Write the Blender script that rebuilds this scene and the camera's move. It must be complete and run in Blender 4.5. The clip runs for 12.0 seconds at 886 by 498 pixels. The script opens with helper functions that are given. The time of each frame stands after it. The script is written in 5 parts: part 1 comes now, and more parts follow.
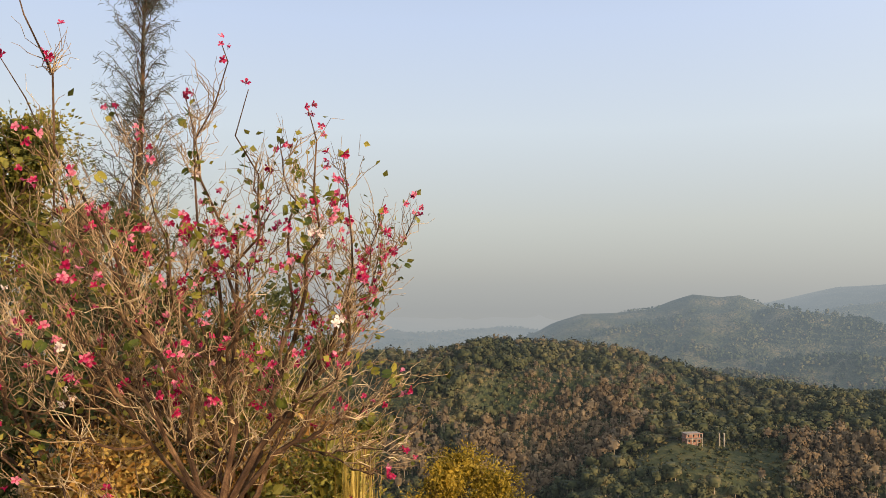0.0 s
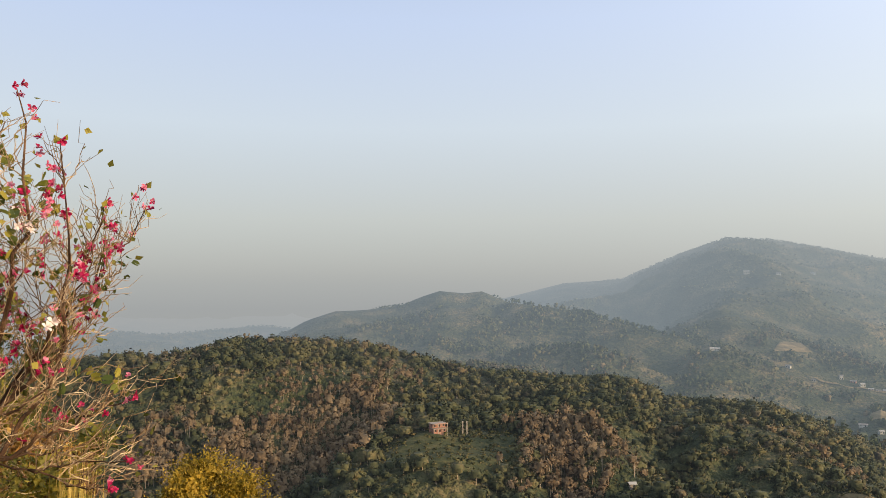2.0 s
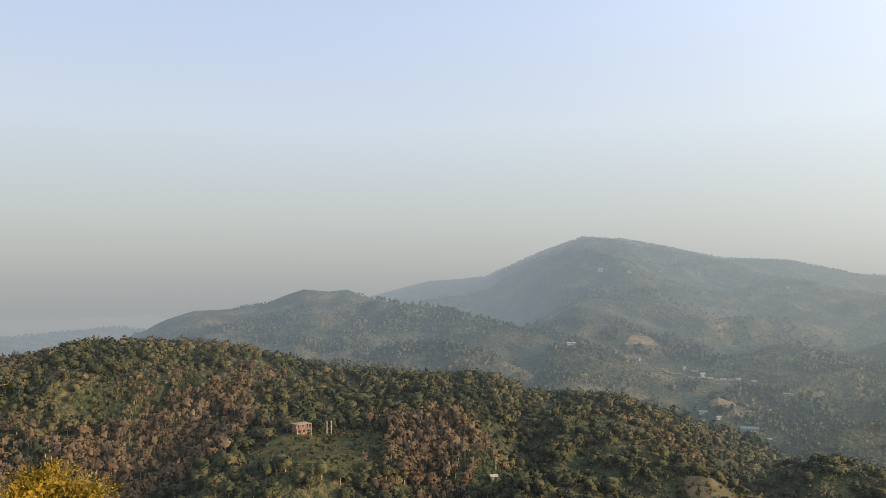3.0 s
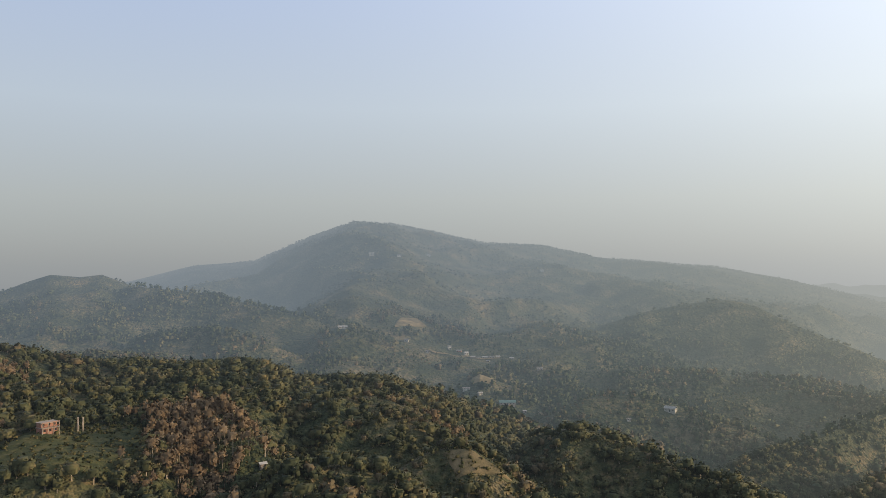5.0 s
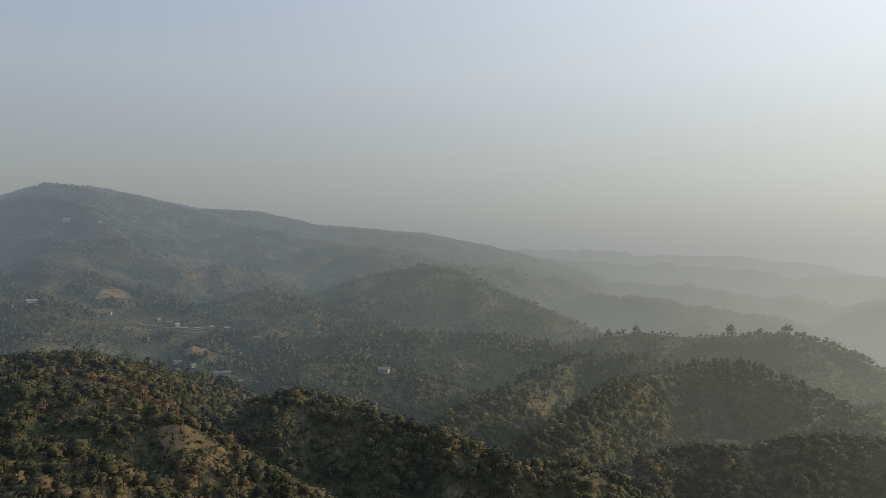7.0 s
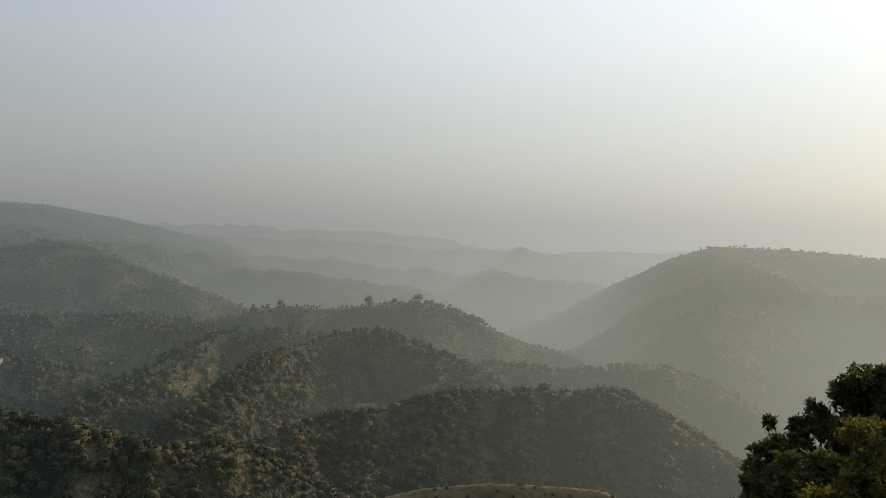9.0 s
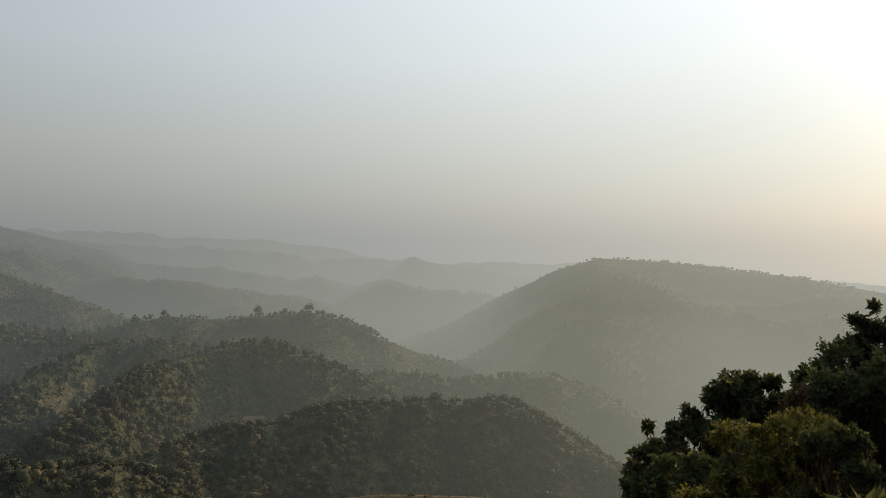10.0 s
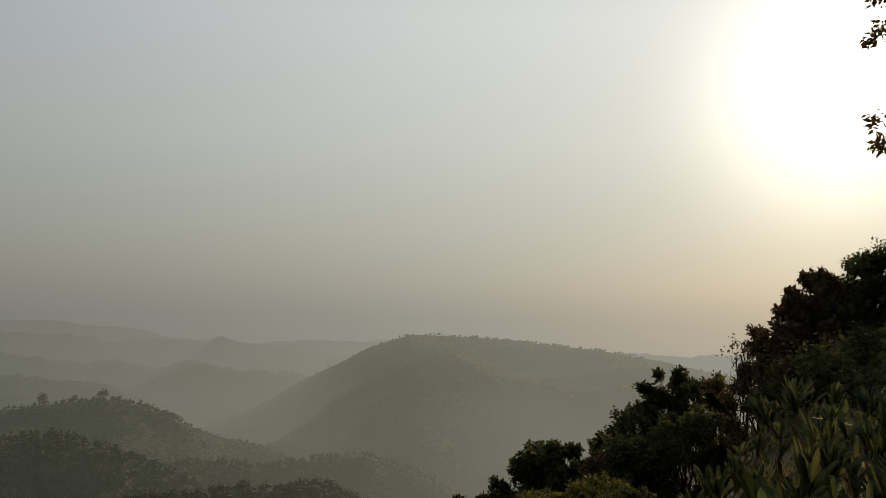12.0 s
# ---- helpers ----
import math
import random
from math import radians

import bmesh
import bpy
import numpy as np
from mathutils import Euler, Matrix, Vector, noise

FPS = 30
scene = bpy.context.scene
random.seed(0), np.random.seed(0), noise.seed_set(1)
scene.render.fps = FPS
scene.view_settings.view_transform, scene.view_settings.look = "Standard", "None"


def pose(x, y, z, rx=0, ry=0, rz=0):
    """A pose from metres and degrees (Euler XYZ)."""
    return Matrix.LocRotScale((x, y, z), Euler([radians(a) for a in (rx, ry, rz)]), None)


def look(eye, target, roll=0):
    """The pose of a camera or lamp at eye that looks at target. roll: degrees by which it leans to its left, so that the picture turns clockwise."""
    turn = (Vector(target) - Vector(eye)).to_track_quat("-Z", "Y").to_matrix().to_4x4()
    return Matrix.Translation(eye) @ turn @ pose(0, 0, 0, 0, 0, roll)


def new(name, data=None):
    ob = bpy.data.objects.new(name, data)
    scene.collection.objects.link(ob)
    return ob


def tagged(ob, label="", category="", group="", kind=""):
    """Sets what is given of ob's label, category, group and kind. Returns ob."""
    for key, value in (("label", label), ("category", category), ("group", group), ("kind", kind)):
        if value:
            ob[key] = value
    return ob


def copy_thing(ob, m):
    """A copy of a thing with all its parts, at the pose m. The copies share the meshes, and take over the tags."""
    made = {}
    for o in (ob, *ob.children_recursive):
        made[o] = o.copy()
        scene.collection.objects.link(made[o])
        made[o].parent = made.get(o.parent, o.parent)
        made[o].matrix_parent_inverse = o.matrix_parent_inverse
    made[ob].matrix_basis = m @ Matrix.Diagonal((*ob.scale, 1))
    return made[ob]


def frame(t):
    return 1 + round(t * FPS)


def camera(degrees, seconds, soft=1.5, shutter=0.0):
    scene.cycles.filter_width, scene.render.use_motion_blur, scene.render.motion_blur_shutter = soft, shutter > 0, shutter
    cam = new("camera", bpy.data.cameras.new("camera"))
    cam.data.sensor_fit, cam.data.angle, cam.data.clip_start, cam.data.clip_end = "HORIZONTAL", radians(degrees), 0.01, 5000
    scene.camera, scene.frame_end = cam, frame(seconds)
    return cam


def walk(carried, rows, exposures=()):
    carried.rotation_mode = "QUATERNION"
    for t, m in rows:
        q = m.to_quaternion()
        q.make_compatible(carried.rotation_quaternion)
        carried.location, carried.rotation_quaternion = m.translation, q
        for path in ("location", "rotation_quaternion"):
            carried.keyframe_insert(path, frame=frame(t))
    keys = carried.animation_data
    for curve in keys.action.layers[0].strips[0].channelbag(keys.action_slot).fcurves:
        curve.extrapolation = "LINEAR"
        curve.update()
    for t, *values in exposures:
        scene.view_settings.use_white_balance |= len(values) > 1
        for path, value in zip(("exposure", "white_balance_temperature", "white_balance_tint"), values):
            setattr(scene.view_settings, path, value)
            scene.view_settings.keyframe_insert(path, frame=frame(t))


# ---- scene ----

SUN_BEARING, SUN_HEIGHT = 138.0, 14.2          # degrees: bearing to the right of +y, height over the horizon
EYE = (0.0, 0.0, 1.6)                          # where the person with the camera stands
ARM = 0.27                                     # the camera swings round at arm's length

# ---- the camera and its walk ----
cam = camera(58.63, 12.0, soft=0.85)
TURNS = [(0, 2.70, -0.40, -0.00), (0.5, 2.59, -0.34, -3.20), (1, 2.58, -0.24, -7.55), (1.5, 2.61, -0.10, -12.31), (2, 2.60, -0.01, -17.77),
         (2.5, 2.56, 0.11, -22.79), (3, 2.44, 0.20, -27.51), (5, 1.20, 0.36, -43.96), (5.5, 0.64, 0.49, -48.19), (6, -0.06, 0.58, -52.54),
         (6.5, -0.73, 0.42, -57.68), (7, -1.31, 0.28, -64.28), (7.5, -1.79, 0.24, -71.55), (9.3, -3.03, -0.90, -92.28), (9.5, -2.91, -1.07, -93.84),
         (10, -2.20, -1.48, -97.38), (10.5, -0.79, -1.79, -100.96), (11, 0.89, -1.82, -104.43), (11.5, 2.48, -1.62, -107.74), (12, 3.71, -1.16, -110.86)]


def swung(yaw):
    """The camera's place when it faces that way."""
    return -ARM * math.sin(radians(yaw)), ARM * (math.cos(radians(yaw)) - 1), EYE[2]


EXPOSURES = [(0, 0.16, 6850, 10), (3, 0.11, 6650, 10), (5, -0.20, 6500, 10), (6.5, -0.45, 6450, 10), (7.5, -0.77, 6450, 10), (9.5, -0.76, 6450, 9), (11, -1.30, 6700, 6), (12, -1.50, 6950, 7)]
walk(cam, [(t, pose(*swung(yaw), 90 + pitch, roll, yaw)) for t, pitch, roll, yaw in TURNS], EXPOSURES)

# ---- world and sun ----
WIDE = (3.5, (1.08, 1.065, 0.95))                # how the haze brightens towards the sun: power, colour
GLOW = [(30.0, (0.15, 0.143, 0.125)), (130.0, (2.3, 2.2, 1.95))]
def bearing(a, r=1.0):
    return r * math.sin(radians(a)), r * math.cos(radians(a))


def make_world():
    w = bpy.data.worlds.new("hazy_sky")
    scene.world = w
    w.use_nodes = True
    nt = w.node_tree
    N, L = nt.nodes, nt.links
    N.clear()
    out, bg = N.new("ShaderNodeOutputWorld"), N.new("ShaderNodeBackground")
    sky = N.new("ShaderNodeTexSky")
    sky.sky_type, sky.sun_disc = "NISHITA", False
    sky.sun_elevation, sky.sun_rotation = radians(SUN_HEIGHT), radians(SUN_BEARING)
    sky.air_density, sky.dust_density, sky.ozone_density = 1.0, 1.5, 1.5
    co = N.new("ShaderNodeTexCoord")
    sep = N.new("ShaderNodeSeparateXYZ")
    L.new(co.outputs["Generated"], sep.inputs[0])
    ramp = N.new("ShaderNodeValToRGB")
    mr = N.new("ShaderNodeMapRange")
    mr.inputs["From Min"].default_value, mr.inputs["From Max"].default_value = -0.1, 0.6
    L.new(sep.outputs["Z"], mr.inputs["Value"])
    L.new(mr.outputs[0], ramp.inputs[0])
    stops = [(0.0, (0.31, 0.325, 0.325)), (0.10, (0.31, 0.33, 0.345)), (0.16, (0.365, 0.385, 0.39)), (0.26, (0.46, 0.49, 0.495)), (0.42, (0.53, 0.605, 0.69)), (0.60, (0.47, 0.57, 0.77)), (1.0, (0.28, 0.38, 0.60))]
    el = ramp.color_ramp.elements
    el[0].position, el[0].color = stops[0][0], (*stops[0][1], 1)
    el[1].position, el[1].color = stops[-1][0], (*stops[-1][1], 1)
    for p, c in stops[1:-1]:
        e = el.new(p)
        e.color = (*c, 1)
    # the bright hazy glow round the sun
    dot = N.new("ShaderNodeVectorMath")
    dot.operation = "DOT_PRODUCT"
    sx, sy = bearing(SUN_BEARING, math.cos(radians(SUN_HEIGHT)))
    dot.inputs[1].default_value = (sx, sy, math.sin(radians(SUN_HEIGHT)))
    L.new(co.outputs["Generated"], dot.inputs[0])
    pos = N.new("ShaderNodeMath")
    pos.operation, pos.inputs[1].default_value = "MAXIMUM", 0.0
    L.new(dot.outputs["Value"], pos.inputs[0])
    half = N.new("ShaderNodeMath")
    half.operation, half.inputs[1].default_value, half.inputs[2].default_value = "MULTIPLY_ADD", 0.5, 0.5
    L.new(dot.outputs["Value"], half.inputs[0])
    total = ramp.outputs[0]
    for power, colour in [WIDE] + GLOW:
        pw = N.new("ShaderNodeMath")
        pw.operation, pw.inputs[1].default_value = "POWER", power
        L.new((half if power == WIDE[0] else pos).outputs[0], pw.inputs[0])
        sc = N.new("ShaderNodeVectorMath")
        sc.operation = "SCALE"
        sc.inputs[0].default_value = colour
        if power == WIDE[0]:
            low, mul = N.new("ShaderNodeMapRange"), N.new("ShaderNodeMath")
            low.inputs["From Min"].default_value, low.inputs["From Max"].default_value, low.inputs["To Min"].default_value = -0.02, 0.34, 0.56
            low.inputs["To Max"].default_value = 1.35
            L.new(sep.outputs["Z"], low.inputs["Value"])
            mul.operation = "MULTIPLY"
            L.new(pw.outputs[0], mul.inputs[0])
            L.new(low.outputs[0], mul.inputs[1])
            pw = mul
        L.new(pw.outputs[0], sc.inputs["Scale"])
        ad = N.new("ShaderNodeVectorMath")
        ad.operation = "ADD"
        L.new(total, ad.inputs[0])
        L.new(sc.outputs[0], ad.inputs[1])
        total = ad.outputs[0]
    sc = N.new("ShaderNodeVectorMath")
    sc.operation = "SCALE"
    sc.inputs["Scale"].default_value = 0.012
    L.new(sky.outputs[0], sc.inputs[0])
    ad = N.new("ShaderNodeVectorMath")
    ad.operation = "ADD"
    L.new(total, ad.inputs[0])
    L.new(sc.outputs[0], ad.inputs[1])
    L.new(ad.outputs[0], bg.inputs[0])
    L.new(bg.outputs[0], out.inputs[0])


make_world()
sun = new("sun", bpy.data.lights.new("sun", "SUN"))
sun.data.energy, sun.data.angle, sun.data.color = 5.0, radians(1.2), (1.0, 0.74, 0.45)
sx, sy = bearing(SUN_BEARING, 100 * math.cos(radians(SUN_HEIGHT)))
sun.matrix_world = look((sx, sy, 100 * math.sin(radians(SUN_HEIGHT))), (0, 0, 0))


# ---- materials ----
# painted haze light, nearer and farthest: emission colours by angle to the sun
HAZE_EMISSION = [(0.0, (0.30, 0.365, 0.43)), (0.30, (0.31, 0.38, 0.45)), (0.48, (0.29, 0.355, 0.41)), (0.60, (0.31, 0.36, 0.37)), (0.72, (0.375, 0.398, 0.36)), (0.85, (0.49, 0.495, 0.405)), (1.0, (0.66, 0.635, 0.50))]
FAR_HAZE_EMISSION = [(0.0, (0.33, 0.35, 0.365)), (0.30, (0.35, 0.37, 0.38)), (0.55, (0.395, 0.42, 0.42)), (0.73, (0.48, 0.495, 0.475)), (0.87, (0.63, 0.63, 0.575)), (1.0, (0.84, 0.83, 0.75))]


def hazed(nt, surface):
    """The distance as a hazy backdrop: haze painted as emission on each surface, faint nearby, growing past four
    hundred metres, brighter towards the sun.
    """
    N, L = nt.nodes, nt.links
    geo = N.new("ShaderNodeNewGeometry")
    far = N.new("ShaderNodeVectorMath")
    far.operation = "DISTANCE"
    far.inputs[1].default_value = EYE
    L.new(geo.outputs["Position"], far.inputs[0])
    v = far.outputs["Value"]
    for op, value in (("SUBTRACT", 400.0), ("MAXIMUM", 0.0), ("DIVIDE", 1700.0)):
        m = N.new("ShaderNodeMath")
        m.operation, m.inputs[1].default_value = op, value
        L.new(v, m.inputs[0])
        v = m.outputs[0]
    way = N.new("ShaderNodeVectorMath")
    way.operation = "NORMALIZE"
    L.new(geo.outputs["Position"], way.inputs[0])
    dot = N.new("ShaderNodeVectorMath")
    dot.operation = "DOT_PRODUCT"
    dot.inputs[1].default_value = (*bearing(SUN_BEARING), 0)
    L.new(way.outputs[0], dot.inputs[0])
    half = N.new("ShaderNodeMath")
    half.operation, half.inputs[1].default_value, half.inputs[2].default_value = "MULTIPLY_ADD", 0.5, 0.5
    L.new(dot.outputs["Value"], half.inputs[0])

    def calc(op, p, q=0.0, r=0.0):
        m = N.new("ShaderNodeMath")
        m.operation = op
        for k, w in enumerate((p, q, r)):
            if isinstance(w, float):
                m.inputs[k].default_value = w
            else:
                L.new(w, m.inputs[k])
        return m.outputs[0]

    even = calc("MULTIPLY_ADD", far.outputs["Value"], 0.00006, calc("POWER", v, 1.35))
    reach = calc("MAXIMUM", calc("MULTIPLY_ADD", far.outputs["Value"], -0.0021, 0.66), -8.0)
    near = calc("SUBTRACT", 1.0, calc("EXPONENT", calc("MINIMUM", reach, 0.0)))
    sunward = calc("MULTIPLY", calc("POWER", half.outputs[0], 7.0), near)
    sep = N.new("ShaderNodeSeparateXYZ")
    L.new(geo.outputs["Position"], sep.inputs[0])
    # more painted haze on low ground, strongest sunward
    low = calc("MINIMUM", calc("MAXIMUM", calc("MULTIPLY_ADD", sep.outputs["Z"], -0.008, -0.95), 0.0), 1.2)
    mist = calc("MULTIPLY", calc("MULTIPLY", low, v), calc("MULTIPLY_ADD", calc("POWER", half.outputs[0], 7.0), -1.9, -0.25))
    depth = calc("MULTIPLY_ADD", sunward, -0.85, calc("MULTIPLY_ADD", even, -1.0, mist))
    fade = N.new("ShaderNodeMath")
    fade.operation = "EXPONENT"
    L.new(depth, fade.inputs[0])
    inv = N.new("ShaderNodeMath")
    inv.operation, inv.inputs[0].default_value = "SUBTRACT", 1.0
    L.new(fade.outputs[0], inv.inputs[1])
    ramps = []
    for stops in (HAZE_EMISSION, FAR_HAZE_EMISSION):
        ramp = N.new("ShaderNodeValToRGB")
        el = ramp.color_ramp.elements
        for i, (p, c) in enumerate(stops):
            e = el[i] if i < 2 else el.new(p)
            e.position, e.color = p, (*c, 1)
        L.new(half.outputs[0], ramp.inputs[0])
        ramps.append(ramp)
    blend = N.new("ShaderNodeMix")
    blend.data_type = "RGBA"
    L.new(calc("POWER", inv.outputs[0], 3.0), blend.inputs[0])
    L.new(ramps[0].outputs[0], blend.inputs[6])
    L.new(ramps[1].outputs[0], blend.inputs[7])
    # the surface itself gives off the haze, no volume stands in between
    haze_glow, mix = N.new("ShaderNodeEmission"), N.new("ShaderNodeMixShader")
    L.new(blend.outputs[2], haze_glow.inputs[0])
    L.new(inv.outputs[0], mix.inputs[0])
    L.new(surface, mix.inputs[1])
    L.new(haze_glow.outputs[0], mix.inputs[2])
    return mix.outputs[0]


def material(name, colours, scale=1.0, fine=0.0, island=0.0, rough=0.8, bump=0.0, bump_scale=20.0, lumps=0.0, lump_scale=0.2, glow_through=0.0, haze=False, objects=0.0):
    """Colours blended by a broad noise, with finer grain, a shift for each island or object, bump, and light through leaves."""
    mat = bpy.data.materials.new(name)
    mat.use_nodes = True
    nt = mat.node_tree
    N, L = nt.nodes, nt.links
    N.clear()
    out, bsdf = N.new("ShaderNodeOutputMaterial"), N.new("ShaderNodeBsdfPrincipled")
    bsdf.inputs["Roughness"].default_value = rough
    bsdf.inputs["Specular IOR Level"].default_value = 0.25
    geo = N.new("ShaderNodeNewGeometry")
    tex = N.new("ShaderNodeTexNoise")
    tex.inputs["Scale"].default_value, tex.inputs["Detail"].default_value = scale, 4.0
    L.new(geo.outputs["Position"], tex.inputs["Vector"])
    value = tex.outputs["Fac"]

    def plus(v, w, amount):
        a = N.new("ShaderNodeMath")
        a.operation = "MULTIPLY_ADD"
        a.inputs[1].default_value, a.inputs[2].default_value = amount, -amount / 2
        L.new(w, a.inputs[0])
        b = N.new("ShaderNodeMath")
        b.operation = "ADD"
        L.new(v, b.inputs[0])
        L.new(a.outputs[0], b.inputs[1])
        return b.outputs[0]

    if fine:
        t2 = N.new("ShaderNodeTexNoise")
        t2.inputs["Scale"].default_value, t2.inputs["Detail"].default_value = scale * 14, 5.0
        L.new(geo.outputs["Position"], t2.inputs["Vector"])
        value = plus(value, t2.outputs["Fac"], fine)
    if island:
        value = plus(value, geo.outputs["Random Per Island"], island)
    if objects:
        info = N.new("ShaderNodeObjectInfo")
        value = plus(value, info.outputs["Random"], objects)
    ramp = N.new("ShaderNodeValToRGB")
    el = ramp.color_ramp.elements
    n = len(colours)
    for i, c in enumerate(colours):
        p = 0.28 + 0.44 * i / max(1, n - 1)
        e = el[i] if i < 2 else el.new(p)
        e.position, e.color = p, (*c, 1)
    L.new(value, ramp.inputs[0])
    L.new(ramp.outputs[0], bsdf.inputs["Base Color"])
    if bump:
        t3, b = N.new("ShaderNodeTexNoise"), N.new("ShaderNodeBump")
        t3.inputs["Scale"].default_value, t3.inputs["Detail"].default_value = bump_scale, 4.0
        L.new(geo.outputs["Position"], t3.inputs["Vector"])
        b.inputs["Strength"].default_value, b.inputs["Distance"].default_value = 0.6, bump
        L.new(t3.outputs["Fac"], b.inputs["Height"])
        if lumps:
            t4, b4 = N.new("ShaderNodeTexNoise"), N.new("ShaderNodeBump")
            t4.inputs["Scale"].default_value, t4.inputs["Detail"].default_value, t4.inputs["Roughness"].default_value = lump_scale, 3.0, 0.6
            L.new(geo.outputs["Position"], t4.inputs["Vector"])
            b4.inputs["Strength"].default_value, b4.inputs["Distance"].default_value = 1.0, lumps
            L.new(t4.outputs["Fac"], b4.inputs["Height"])
            L.new(b4.outputs[0], b.inputs["Normal"])
        L.new(b.outputs[0], bsdf.inputs["Normal"])
    surface = bsdf.outputs[0]
    if glow_through:
        tr, mx = N.new("ShaderNodeBsdfTranslucent"), N.new("ShaderNodeMixShader")
        L.new(ramp.outputs[0], tr.inputs[0])
        mx.inputs[0].default_value = glow_through
        L.new(surface, mx.inputs[1])
        L.new(tr.outputs[0], mx.inputs[2])
        surface = mx.outputs[0]
    # lay the emitted haze over the lit surface
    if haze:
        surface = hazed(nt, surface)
    L.new(surface, out.inputs[0])
    return mat


# haze=True: land and woods carry the distance haze as their own emission
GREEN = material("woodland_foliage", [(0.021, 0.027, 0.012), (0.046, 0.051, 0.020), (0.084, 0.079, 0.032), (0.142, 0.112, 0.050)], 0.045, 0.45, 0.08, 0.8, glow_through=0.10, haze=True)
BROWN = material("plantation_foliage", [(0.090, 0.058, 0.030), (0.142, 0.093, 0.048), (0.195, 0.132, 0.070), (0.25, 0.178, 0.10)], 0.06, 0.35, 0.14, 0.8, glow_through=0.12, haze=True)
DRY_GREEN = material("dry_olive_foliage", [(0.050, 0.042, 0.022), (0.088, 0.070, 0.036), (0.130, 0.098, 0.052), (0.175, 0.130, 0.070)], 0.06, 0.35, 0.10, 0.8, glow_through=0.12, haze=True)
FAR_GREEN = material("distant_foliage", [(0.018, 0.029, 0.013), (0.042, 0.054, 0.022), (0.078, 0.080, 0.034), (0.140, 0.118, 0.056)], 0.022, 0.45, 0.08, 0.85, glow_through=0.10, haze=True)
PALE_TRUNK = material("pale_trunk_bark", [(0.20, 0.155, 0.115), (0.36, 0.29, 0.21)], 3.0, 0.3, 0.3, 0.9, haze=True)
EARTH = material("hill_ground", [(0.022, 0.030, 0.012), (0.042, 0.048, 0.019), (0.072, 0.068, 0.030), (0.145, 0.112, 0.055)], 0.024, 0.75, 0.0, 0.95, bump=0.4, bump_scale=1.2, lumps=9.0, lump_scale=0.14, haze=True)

# ---- the land ----
RIDGES = [
    # name, distance, width before, width behind, trees' height, (bearing, height over the camera's feet)
    ("wooded_hill", 480, 250, 260, 6.5, [(-30, -60), (-12, -45), (-5.8, -36), (-0.1, -34), (3.1, -27), (7.2, -27), (12.7, -31), (16.5, -40), (20.2, -47), (31.4, -53), (33.4, -63), (40.2, -64), (44.6, -79), (47, -94), (49.4, -109), (53, -140)]),
    ("knoll", 1400, 560, 600, 4, [(-2, -206.3), (3, -132.6), (5.6, -91.4), (8, -57), (10, -40.5), (12, -39), (14.7, -29), (16.0, -16), (17.5, -4), (19.3, -8), (20.6, -4), (21.8, -16), (23.8, -36.8), (30.2, -75.2), (34.3, -89.9), (38.2, -110.5), (43, -162.1)]),
    ("mountain", 2600, 1900, 1500, 1, [(12, -160), (17, -110), (21.6, -48), (26.5, 7), (30.6, 21), (32.3, 56), (34.7, 101), (37.5, 142), (40.3, 137), (44.1, 105), (47, 75), (51.2, 64), (55.1, 25), (60.5, 1), (62.8, -5), (67.1, -40), (70, -74), (74.2, -126), (77, -180)]),
    ("far_range", 4200, 600, 500, 4, [(58, -221.7), (66, -116.7), (72.2, -91), (78.2, -107.3), (81.4, -122.5), (88.9, -163.3), (91.3, -204.2), (95, -227.5)]),
    ("far_hill", 2900, 550, 550, 4, [(89, -257), (92.6, -203), (95, -137.1), (97.1, -158.2), (101.2, -184.5), (108, -210.9), (115, -250.5)]),
    ("valley_hill", 2100, 450, 500, 4, [(85, -249.4), (88.9, -232.3), (92.2, -192.9), (93.8, -166.7), (96.3, -182.4), (100.4, -194.2), (106, -210), (112, -236.2)]),
    ("long_ridge", 1500, 700, 600, 1, [(98, -208.7), (101, -163), (103.2, -125.2), (105.5, -90), (108.6, -62.6), (113.7, -66.5), (116.2, -73), (121.5, -80.9), (126.6, -99.1), (130, -117.4), (138, -150), (150, -195.7)]),
    ("back_ridge", 2900, 600, 600, 4, [(119, -239.6), (124.8, -186.6), (126.2, -171.5), (128.3, -176.5), (130.7, -189.1), (140, -189.1), (155, -227)]),
    ("mist_ridge", 3300, 420, 420, 4, [(64, -190), (70, -128), (74, -122), (79, -132), (84, -146), (90, -172), (97, -186), (104, -170), (111, -182), (118, -210)]),
    ("mist_spur", 2550, 380, 380, 4, [(70, -190), (74, -150), (78, -158), (82, -171), (87, -196), (92, -215), (101, -190), (107, -200), (113, -240)]),
    ("mist_foot", 1900, 330, 330, 4, [(71, -190), (75, -144), (79, -152), (83, -168), (87, -190), (91, -230)]),
    ("grassy_bank", 110, 60, 18, 0, [(80, -68.5), (85, -40), (88.2, -38.5), (93.2, -37.5), (101.5, -37.5), (103.6, -39), (108, -68.5)]),
]

